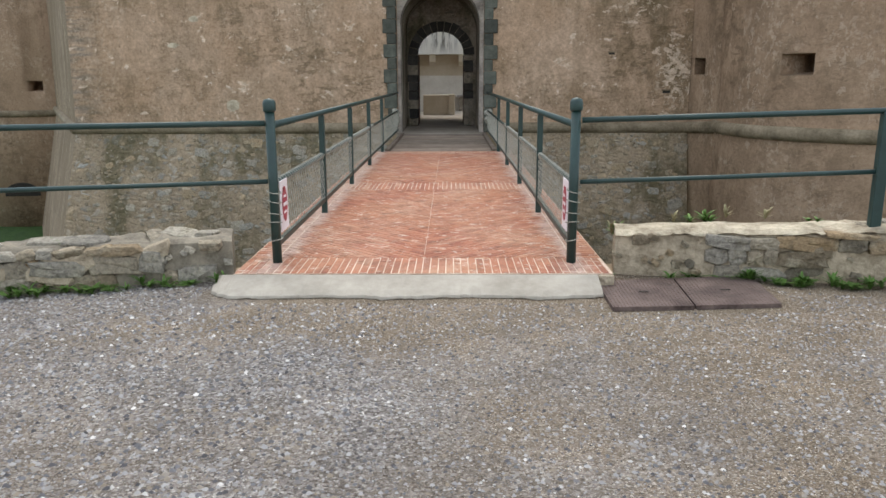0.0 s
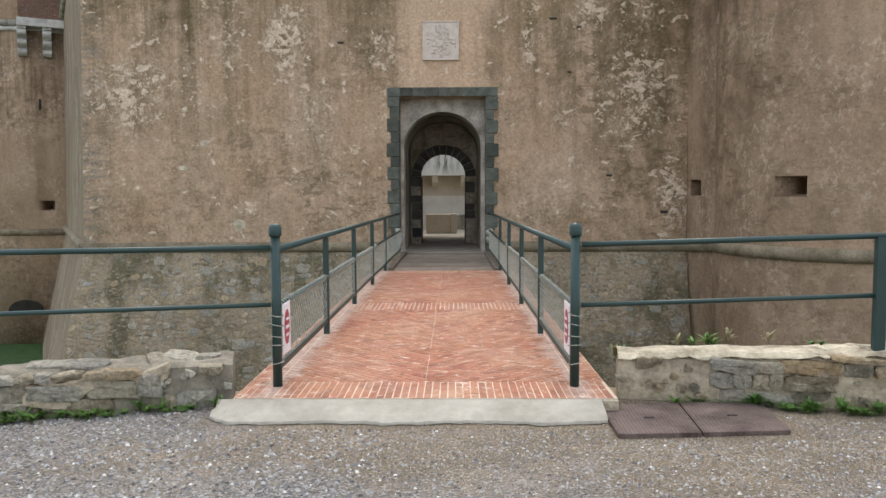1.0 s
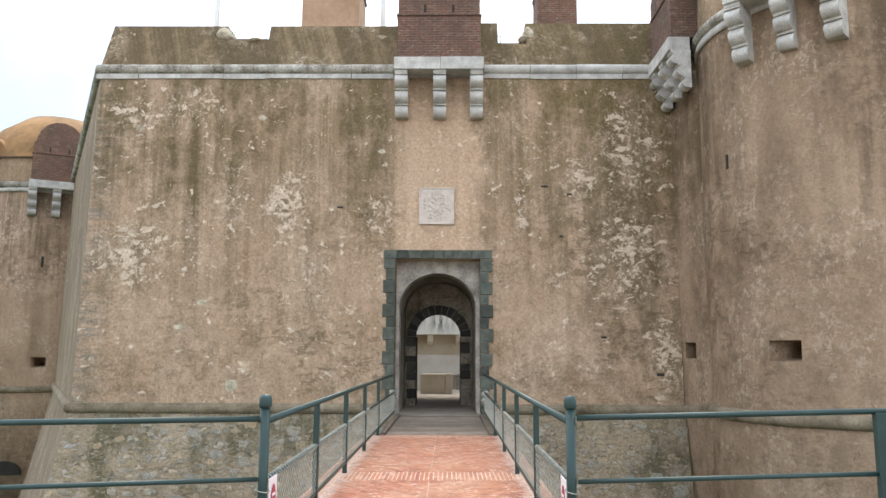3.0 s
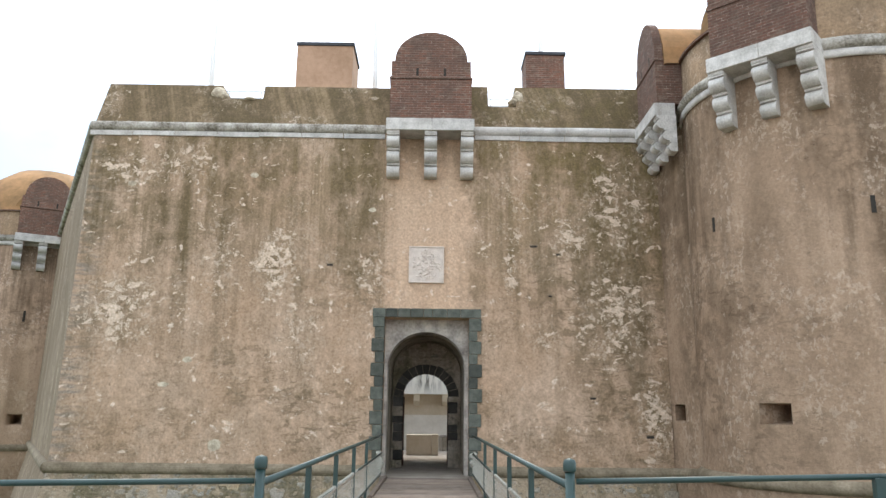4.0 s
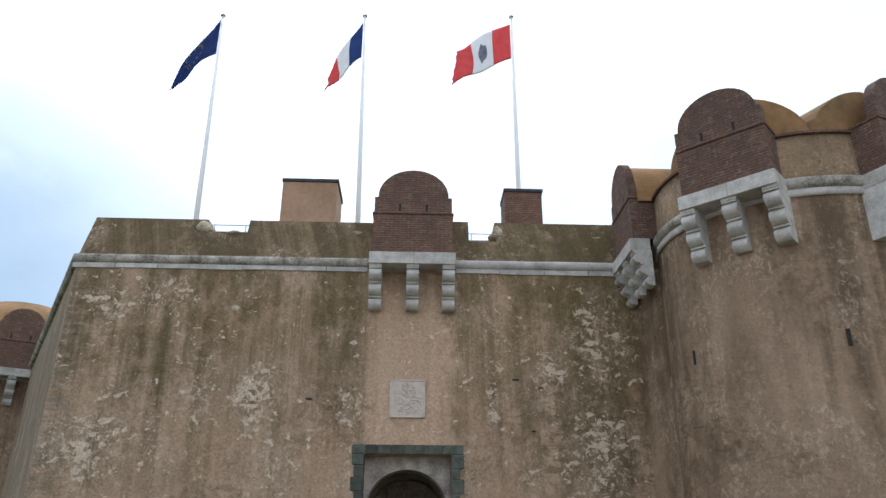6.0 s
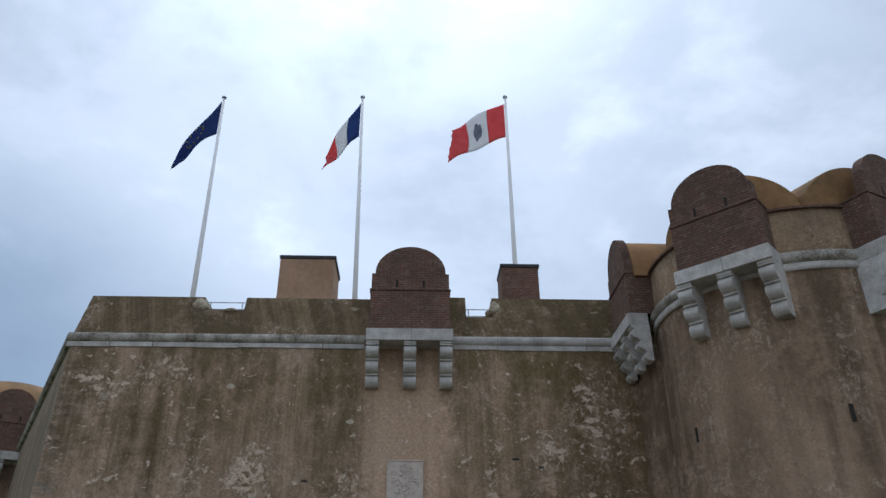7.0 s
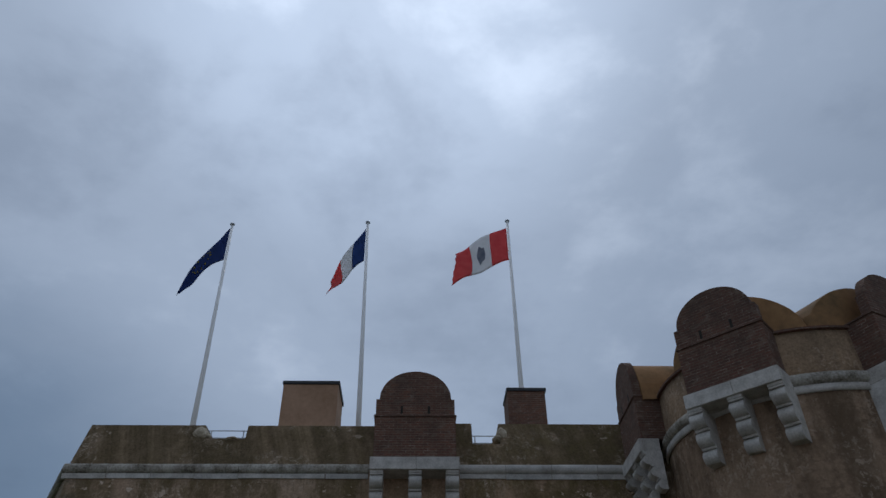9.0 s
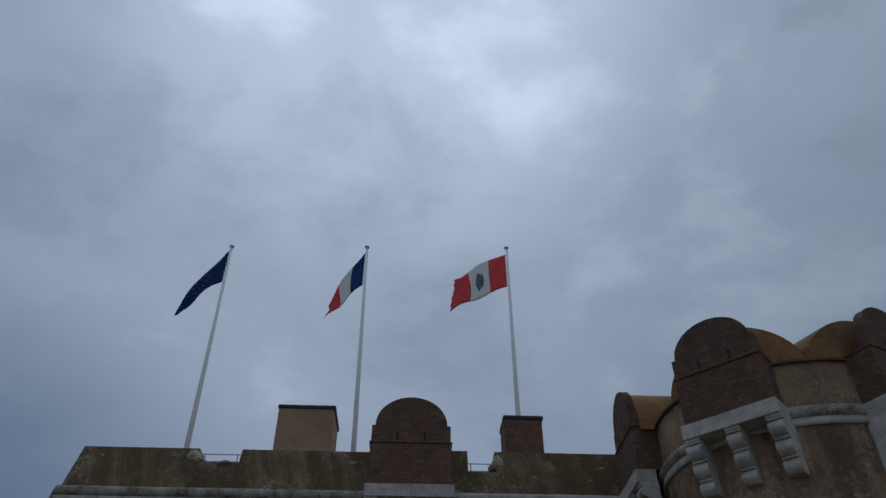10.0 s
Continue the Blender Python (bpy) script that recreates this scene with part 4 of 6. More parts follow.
round_tower("near", "round brown rendered tower with brick machicolations and orange roofs", (-133.6, -64.5, 0.0), 1.0, 0.79, 0.0, [(-142.3, 0.36, 1.50, 1.95)])
machicolation(Matrix.Translation((6.53, 19.9, 0)) @ Matrix.Rotation(radians(-90), 4, "Z") @ Matrix.Diagonal((1, 0.88, 1, 1)), "dark brick box machicolation in the corner beside the tower", M_BRICK_DARK, 3.4, 0.0, 0.90, 0.78, -0.08, 0.82, 1.0, 1.50)
round_tower("far", "distant round rendered tower with brick machicolation and dome", (-62, -122, 0), 3.1, 1.0, -0.3, [(-66, 0.33, 0.95, 1.45)])


def arrow_slit(key, a, z0, z1, w):
    cx, cy, r = TOWERS[key]
    d = radians(a)
    m = Matrix.Translation((cx + r * math.cos(d), cy + r * math.sin(d), 0)) @ Matrix.Rotation(d + math.pi / 2, 4, "Z")
    slit = thing("arrow_slit", "narrow slit in the tower drum, painted near-black", "opening", at=m, kind="structure")
    # near-black block on the drum face stands for the slit's inner shade
    part("shade_block", boxed(-w, w, -0.006, 0.1, z0, z1), M_DARK, slit, "near-black face for the inner shade")


arrow_slit("near", -102.6, 5.86, 6.24, 0.045)
arrow_slit("near", -164.9, 6.0, 6.35, 0.04)
arrow_slit("far", -68, 5.6, 6.1, 0.05)


def arched_port(key, a, z0, w):
    cx, cy, r = TOWERS[key]
    d = radians(a)
    m = Matrix.Translation((cx + r * math.cos(d), cy + r * math.sin(d), 0)) @ Matrix.Rotation(d + math.pi / 2, 4, "Z")
    port = thing("casemate_port", "low arched casemate opening at the tower foot", "opening", at=m, kind="structure")
    ring = [(-w, -0.09, z0), (w, -0.09, z0)] + [(w * math.cos(math.pi * i / 10), -0.09, z0 + 0.12 + 0.5 * math.sin(math.pi * i / 10)) for i in range(11)]
    # solid near-black arch on the drum; the depth's shade is its colour
    part("shade_block", prism(bmesh.new(), ring, (0, 0.3, 0)), M_DARK, port, "near-black arched face for the inner shade")


arched_port("far", -82, -3.75, 0.75)


# ---------------------------------------------------------------- rooftop blocks and flags
def rooftop_block(x0, x1, y, z1, mat, label):
    block = thing("rooftop_stack", label, "chimney", "rooftop stacks")
    part("shaft", boxed(x0, x1, y, y + (x1 - x0) * 0.9, 9.95, z1 - 0.13, bevel=0.01), mat, block)
    part("cap", boxed(x0 - 0.03, x1 + 0.05, y - 0.04, y + (x1 - x0) * 0.9 + 0.04, z1 - 0.128, z1, bevel=0.01), M_LEAD, block, "dark sheet metal cap")


rooftop_block(-4.87, -2.91, FY + 3.5, 14.36, M_STACK, "square tan rendered stack with dark metal cap")
rooftop_block(3.15, 4.50, FY + 3.5, 14.14, M_BRICK, "square brick stack with dark metal cap")


def flagpole(x, y, top, lean_x):
    pole = thing("flagpole", "tall white tapered flagpole on the rampart", "flagpole", "flagpoles on the rampart")
    part("pole", tube(bmesh.new(), (x + lean_x, y, 9.95), (x, y, top), 0.125, 0.055, 14), M_WHITE, pole, smooth=True)
    part("truck", lathe(bmesh.new(), [(0.01, top), (0.10, top + 0.01), (0.11, top + 0.06), (0.06, top + 0.11), (0.01, top + 0.12)], 14, cx=x, cy=y), M_STEEL, pole, "small grey cap")


def flag_point(u, v, spec):
    """A point of the flying cloth: u along the fly, v down the hoist."""
    (x, y, z), hoist, fly, pinch, waves, sag = spec
    w = 1 - pinch * u
    sway = math.sin(u * 7.5 + v * 2.2 + waves) * 0.16 * u ** 0.7
    ripple = math.sin(u * 13 + waves * 2 + v * 3) * 0.05 * u
    return Vector((x + fly[0] * u + 0.10 * math.sin(v * 4 + u * 5 + waves) * u, y + fly[1] * u + sway + ripple,
                   z - hoist * (v * w + (1 - w) * 0.55) + fly[2] * u - sag * u * u))


def cloth(spec, u0, u1, v0=0.0, v1=1.0, nu=12, nv=12, lift=0.0, ragged=0.0):
    bm = bmesh.new()
    grid = []
    for i in range(nu + 1):
        row = []
        for k in range(nv + 1):
            u = u0 + (u1 - u0) * i / nu
            if ragged and i == nu:
                u += ragged * noise.noise(Vector((k * 1.7, 0, 0)))
            p = flag_point(u, v0 + (v1 - v0) * k / nv, spec)
            row.append(bm.verts.new(p + Vector((0, -lift, 0))))
        grid.append(row)
    for i in range(nu):
        for k in range(nv):
            bm.faces.new((grid[i][k], grid[i + 1][k], grid[i + 1][k + 1], grid[i][k + 1]))
    bmesh.ops.recalc_face_normals(bm, faces=bm.faces[:])
    bmesh.ops.solidify(bm, geom=bm.faces[:], thickness=0.02)
    return bm


POLE_Y = FY + 6.0
flagpole(-8.69, POLE_Y, 23.62, 0.15)
flagpole(-2.48, POLE_Y, 23.83, 0.22)
flagpole(4.03, POLE_Y, 24.03, 0.04)

spec_a = ((-8.75, POLE_Y, 23.42), 1.80, (-2.05, 1.0, -0.95), 0.84, 0.4, 0.95)
flag = thing("flag", "dark blue flag with a ring of yellow stars, drooping and frayed", "flag", "flags on the rampart")
part("field", cloth(spec_a, 0, 1, nu=24, nv=16, ragged=0.10), M_NAVY, flag, "navy cloth", True)
for i in range(12):
    a = 2 * math.pi * i / 12
    u, v = 0.5 + 0.17 * math.cos(a), 0.5 + 0.30 * math.sin(a)
    c = flag_point(u, v, spec_a)
    ring = []
    for k in range(10):
        rr = 0.075 if k % 2 == 0 else 0.03
        b = math.pi * k / 5 + math.pi / 2
        ring.append((c.x + rr * math.cos(b), c.y - 0.03, c.z + rr * math.sin(b)))
    part("star", prism(bmesh.new(), ring, (0, 0.012, 0)), M_YELLOW, flag, "yellow star")

spec_b = ((-2.54, POLE_Y, 23.5), 1.85, (-1.6, 1.3, -0.75), 0.55, 1.3, 0.75)
flag = thing("flag", "blue, white and red tricolour flag flying in folds", "flag", "flags on the rampart")
part("blue_stripe", cloth(spec_b, 0, 0.34), M_BLUE, flag, "blue cloth stripe", True)
part("white_stripe", cloth(spec_b, 0.34, 0.67), M_CLOTHWHITE, flag, "white cloth stripe", True)
part("red_stripe", cloth(spec_b, 0.67, 1.0, ragged=0.04), M_CLOTHRED, flag, "red cloth stripe", True)

spec_c = ((3.96, POLE_Y, 23.65), 1.85, (-2.45, 0.7, -0.55), 0.06, 2.2, 0.5)
flag = thing("flag", "red, white and red flag with a grey crest", "flag", "flags on the rampart")
part("hoist_stripe", cloth(spec_c, 0, 0.31), M_CLOTHRED, flag, "red cloth stripe", True)
part("white_stripe", cloth(spec_c, 0.31, 0.68), M_CLOTHWHITE, flag, "white cloth stripe", True)
part("fly_stripe", cloth(spec_c, 0.68, 1.0, ragged=0.04), M_CLOTHRED, flag, "red cloth stripe", True)
bm = bmesh.new()
rim = [bm.verts.new(flag_point(0.5 + 0.075 * math.cos(a) + 0.03 * math.sin(a), 0.5 + 0.21 * math.sin(a) * (1 + 0.25 * math.sin(5 * a)) - 0.10 * math.cos(a), spec_c) + Vector((0, -0.05, 0))) for a in [2 * math.pi * i / 20 for i in range(20)]]
hub = bm.verts.new(flag_point(0.5, 0.5, spec_c) + Vector((0, -0.052, 0)))
for i in range(20):
    bm.faces.new((rim[i], rim[(i + 1) % 20], hub))
part("crest", bm, M_CREST, flag, "grey printed crest", True)


# ---------------------------------------------------------------- patches and holes in the curtain wall
def wall_patch(x, z, w, h, seed):
    ring = []
    for i in range(18):
        a = 2 * math.pi * i / 18
        k = 0.8 + 0.3 * noise.noise(Vector((math.cos(a) * 1.6, math.sin(a) * 1.6, seed)))
        px, pz = x + 0.5 * w * k * math.cos(a), z + 0.5 * h * k * math.sin(a)
        ring.append((px, FY - lean(pz) - 0.006, pz))
    single("plaster_patch", prism(bmesh.new(), ring, (0, 0.02, 0)), M_LIMECAP, "pale lime plaster repair patch on the wall", "patch", "structure")


for k, (x, z, w, h) in enumerate([(-6.66, 3.02, 0.34, 0.2), (-7.25, 2.35, 0.36, 0.17), (-5.74, 0.78, 0.42, 0.4), (-8.7, 8.05, 0.26, 0.2), (-5.2, 8.35, 0.3, 0.18), (-1.75, 7.35, 0.26, 0.16), (1.0, 8.85, 0.2, 0.12)]):
    wall_patch(x, z, w, h, 40 + k)


def putlog_hole(x, z, w, h):
    hole = thing("putlog_hole", "small putlog hole drawn as a near-black block", "recess", "putlog holes", kind="structure")
    y = FY - lean(z)
    # no hole is cut: a near-black block gives the hole's shade
    part("shade_block", boxed(x - w / 2, x + w / 2, y - 0.004, y + 0.2, z - h / 2, z + h / 2), M_DARK, hole)
    part("chip", boxed(x - w / 2 - 0.03, x + w / 2 + 0.02, y - 0.016, y + 0.1, z + h / 2, z + h / 2 + 0.035, bevel=0.008), M_SIDE, hole)


for x, z, w, h in [(2.86, 6.33, 0.2, 0.05), (3.55, 6.1, 0.13, 0.04), (-2.9, 5.72, 0.17, 0.05), (3.3, 4.9, 0.11, 0.04), (4.4, 2.1, 0.16, 0.05), (5.9, 1.1, 0.2, 0.07)]:
    putlog_hole(x, z, w, h)


# ---------------------------------------------------------------- gate
def gate():
    surround = thing("gate_surround", "dark green-grey cut stone surround of the gate", "gate surround", kind="structure")
    heights = [0.36, 0.29]
    # quoins, long and short in turn, on both sides
    for side in (-1, 1):
        z, k = 0.05, 0
        while z < LINTEL - 0.05:
            h = min(heights[k % 2] + rng.uniform(-0.02, 0.02), LINTEL - z)
            w = (0.33 if k % 2 == 0 else 0.24) + rng.uniform(-0.02, 0.02)
            inner = JL if side < 0 else JR
            x0, x1 = (inner - w, inner + 0.004) if side < 0 else (inner - 0.004, inner + w)
            y = FY - lean(z)
            part("quoin", boxed(x0, x1, y - 0.045 - rng.uniform(0, 0.012), y + 0.3, z + 0.004, z + h - 0.004, bevel=0.012), M_SLAB, surround)
            z += h
            k += 1
    xs = [JL - 0.33]
    while xs[-1] < JR + 0.1:
        xs.append(xs[-1] + rng.uniform(0.24, 0.42))
    xs[-1] = JR + 0.33
    for a, b in zip(xs, xs[1:]):
        part("lintel_block", boxed(a + 0.004, b - 0.004, FY + 0.03, FY + 0.5, LINTEL + 0.002, LINTEL + 0.245, bevel=0.01), M_SLAB, surround)

    def arch_wall(name, y0, y1, jl, jr, spring, crown, outer, top, mat, label):
        """A wall across the passage with a round-headed opening."""
        n, cx, half = 24, (jl + jr) / 2, (jr - jl) / 2
        bm = bmesh.new()
        inner = [(jl, 0.0)] + [(cx - half * math.cos(math.pi * i / n), spring + (crown - spring) * math.sin(math.pi * i / n)) for i in range(n + 1)] + [(jr, 0.0)]
        rim = []
        for x, z in inner:
            if z <= spring + 1e-6:
                rim.append((outer[0] if x < cx else outer[1], z))
            else:
                f = (x - jl) / (jr - jl)
                rim.append((outer[0] + (outer[1] - outer[0]) * f, top))
        front = [(bm.verts.new((x, y0, z)), bm.verts.new((a, y0, b))) for (x, z), (a, b) in zip(inner, rim)]
        back = [(bm.verts.new((x, y1, z)), bm.verts.new((a, y1, b))) for (x, z), (a, b) in zip(inner, rim)]
        for i in range(len(inner) - 1):
            bm.faces.new((front[i][0], front[i + 1][0], front[i + 1][1], front[i][1]))
            bm.faces.new((back[i][0], back[i][1], back[i + 1][1], back[i + 1][0]))
            bm.faces.new((front[i][0], back[i][0], back[i + 1][0], front[i + 1][0]))
        return single(name, bm, mat, label, "arch", "structure")

    out = (JL - 0.02, JR + 0.02)
    arch_wall("gate_arch", FY + 0.62, FY + 1.25, -1.235, 0.925, 2.95, 3.92, out, LINTEL + 0.1, M_INNER, "grey stone round arch inside the gate frame")
    # vaulted passage behind the first arch
    n = 24
    bm = bmesh.new()
    jl, jr, spring, crown = -1.235, 0.925, 2.95, 3.92
    prof = [(jl, 0.0)] + [((jl + jr) / 2 - (jr - jl) / 2 * math.cos(math.pi * i / n), spring + (crown - spring) * math.sin(math.pi * i / n)) for i in range(n + 1)] + [(jr, 0.0)]
    a = [bm.verts.new((x, FY + 1.25, z)) for x, z in prof]
    b = [bm.verts.new((x, FY + 4.0, z)) for x, z in prof]
    for i in range(len(prof) - 1):
        bm.faces.new((a[i], a[i + 1], b[i + 1], b[i]))
    single("passage_vault", bm, M_VAULT, "rough masonry barrel vault of the gate passage", "vault", "structure")
    arch_wall("inner_arch", FY + 3.8, FY + 4.1, -0.905, 0.545, 2.2, 2.92, (jl, jr), crown + 0.3, M_VAULT, "plastered masonry wall with a lower round arch")
    # dark voussoirs and jambs of the inner arch
    ring = thing("inner_arch_ring", "dark stone ring and jambs of the inner arch", "arch", kind="structure")
    cx, half = -0.18, 0.725
    n = 13
    for i in range(n):
        a0, a1 = math.pi * i / n + 0.008, math.pi * (i + 1) / n - 0.008
        bm = bmesh.new()
        th = 0.32 + rng.uniform(-0.03, 0.03)
        pts = [(cx + (half + e) * math.cos(g), 2.2 + (0.72 + e) * math.sin(g)) for g, e in ((a0, 0.0), (a1, 0.0), (a1, th), (a0, th))]
        prism(bm, [(x, FY + 3.77, z) for x, z in pts], (0, 0.34, 0))
        part("voussoir", bm, M_DARKSTONE, ring)
    for side in (-1, 1):
        z = 0.0
        while z < 2.15:
            h = min(rng.uniform(0.22, 0.36), 2.2 - z)
            x = cx + side * half
            w = rng.uniform(0.27, 0.33)
            x0, x1 = (x - w, x) if side < 0 else (x, x + w)
            part("jamb_stone", boxed(x0, x1, FY + 3.76 + rng.uniform(-0.02, 0.01), FY + 4.12, z + 0.004, z + h - 0.004, bevel=0.015), M_DARKSTONE if rng.random() < 0.7 else M_VAULT, ring)
            z += h
    # open leaves of the gate, folded against the passage walls
    for side in (-1, 1):
        leaf = thing("gate_leaf", "open dark wooden gate leaf folded against the passage wall", "gate", "gate leaves")
        x = cx + side * (half + 0.02)
        for k in range(5):
            y0 = FY + 4.16 + k * 0.17
            part("board", boxed(min(x - side * 0.03, x + side * 0.03), max(x - side * 0.03, x + side * 0.03), y0, y0 + 0.165, 0.03, 2.2, bevel=0.006), M_GATEWOOD, leaf)
        for z in (0.5, 1.3, 2.0):
            part("hinge_strap", boxed(x - 0.038 if side > 0 else x + 0.03, x - 0.03 if side > 0 else x + 0.038, FY + 4.2, FY + 4.9, z, z + 0.07), M_LEAD, leaf, "dark iron strap")
    # rest of the passage and the courtyard
    bm = bmesh.new()
    box(bm, -1.6, -1.28, FY + 4.12, FY + 10.2, 0, 3.6)
    box(bm, 0.96, 1.3, FY + 4.12, FY + 10.2, 0, 3.6)
    box(bm, -1.6, 1.3, FY + 4.12, FY + 10.2, 3.602, 3.9)
    single("passage_walls", bm, M_VAULT, "rough plastered walls of the inner passage", "wall", "structure")
    bm = bmesh.new()
    box(bm, jl - 0.3, jr + 0.3, FY + 0.02, FY + 10.2, -0.25, 0.0)
    single("passage_floor", bm, M_FLOOR, "worn grey paved passage floor", "floor", "structure")
    single("courtyard_floor", boxed(-14, 14, FY + 10.202, FY + 16.5, -0.25, -0.004), M_FLOOR, "pale paved courtyard floor", "floor", "structure")
    bm = bmesh.new()
    box(bm, -12, 12, FY + 15.6, FY + 16.2, -0.2, 2.58)
    single("courtyard_wall", bm, M_BEIGE, "beige plastered courtyard wall", "wall", "structure")
    bm = bmesh.new()
    box(bm, -12, 12, FY + 15.2, FY + 16.2, 2.582, 6.0)
    single("courtyard_upper_wall", bm, M_PALE, "white plastered upper courtyard wall with dark stains", "wall", "structure")
    for x in (-0.72, 0.64):
        c = thing("console", "cream stone console under the upper wall", "console", "courtyard consoles", kind="structure")
        bm = bmesh.new()
        prism(bm, [(x - 0.14, FY + 15.596, 2.05), (x - 0.14, FY + 15.596, 2.578), (x - 0.14, FY + 15.22, 2.578), (x - 0.14, FY + 15.3, 2.25)], (0.28, 0, 0))
        part("bracket", bm, M_CREAM, c)
    single("courtyard_dado", boxed(-3.0, 3.0, FY + 15.54, FY + 15.596, 0.0, 1.62), M_DADO, "pale grey plaster on the lower courtyard wall", "panel", "structure")
    block = thing("stone_block", "beige stone trough standing in the courtyard", "trough")
    part("body", boxed(-1.02, 0.02, FY + 11.2, FY + 11.9, 0.0, 0.82, bevel=0.015), M_BEIGE, block)
    part("end_pier", boxed(0.022, 0.3, FY + 11.16, FY + 11.94, 0.0, 0.84, bevel=0.015), M_BEIGE, block)
    win = thing("courtyard_window", "small dark window with red-brown frame", "window", kind="structure")
    part("frame", boxed(0.90, 1.30, FY + 15.50, FY + 15.596, 1.64, 2.36, bevel=0.01), M_BRICK_DARK, win)
    part("pane", boxed(0.96, 1.24, FY + 15.485, FY + 15.499, 1.70, 2.30), M_DARK, win)
    bench = thing("stone_bench", "low dark stone bench by the courtyard wall", "bench")
    part("seat", boxed(0.42, 1.6, FY + 15.0, FY + 15.5, 0.62, 0.72, bevel=0.01), M_INNER, bench)
    part("base", boxed(0.5, 1.5, FY + 15.1, FY + 15.5, 0.0, 0.618), M_VAULT, bench)


gate()


def plaque():
    pl = thing("relief_plaque", "square carved pale marble coat of arms set in the wall", "plaque")
    x0, x1, z0, z1 = -0.57 + FX, 0.42 + FX, 5.23, 6.28
    y = FY - lean(5.7)
    part("slab", boxed(x0, x1, y - 0.05, y + 0.1, z0, z1, bevel=0.01), M_MARBLE, pl)
    for a in (((x0, x1), (z1 - 0.04, z1)), ((x0, x1), (z0, z0 + 0.04)), ((x0, x0 + 0.04), (z0 + 0.042, z1 - 0.042)), ((x1 - 0.04, x1), (z0 + 0.042, z1 - 0.042))):
        part("border", boxed(a[0][0] + 0.003, a[0][1] - 0.003, y - 0.075, y - 0.052, a[1][0] + 0.003, a[1][1] - 0.003, bevel=0.006), M_MARBLE, pl)
    # worn carving: a shield with curling leaf work round it
    bm = bmesh.new()
    r = random.Random(3)
    for i in range(110):
        a, d = r.uniform(0, 2 * math.pi), 0.42 * math.sqrt(r.random())
        c = Vector(((x0 + x1) / 2 + d * math.cos(a), y - 0.055, (z0 + z1) / 2 + d * 1.05 * math.sin(a)))
        lump = bmesh.ops.create_icosphere(bm, subdivisions=1, radius=1.0)
        rot = Matrix.Rotation(r.uniform(0, math.pi), 3, "Y")
        for v in lump["verts"]:
            v.co = c + rot @ Vector((v.co.x * r.uniform(0.02, 0.05), v.co.y * 0.02, v.co.z * r.uniform(0.02, 0.035)))
    part("carving", bm, M_MARBLE, pl, "worn carved relief", True)


plaque()


# ---------------------------------------------------------------- bridge
BL, BR, B0, B1, BW = -1.53, 1.38, 5.95, 15.84, 20.8


def clip(poly, axis, limit, keep_less):
    out = []
    for i in range(len(poly)):
        p, q = poly[i], poly[(i + 1) % len(poly)]
        ip = (p[axis] <= limit) == keep_less
        iq = (q[axis] <= limit) == keep_less
        if ip:
            out.append(p)
        if ip != iq:
            f = (limit - p[axis]) / (q[axis] - p[axis])
            out.append((p[0] + f * (q[0] - p[0]), p[1] + f * (q[1] - p[1])))
    return out


def area(poly):
    return abs(sum(p[0] * q[1] - q[0] * p[1] for p, q in zip(poly, poly[1:] + poly[:1]))) / 2


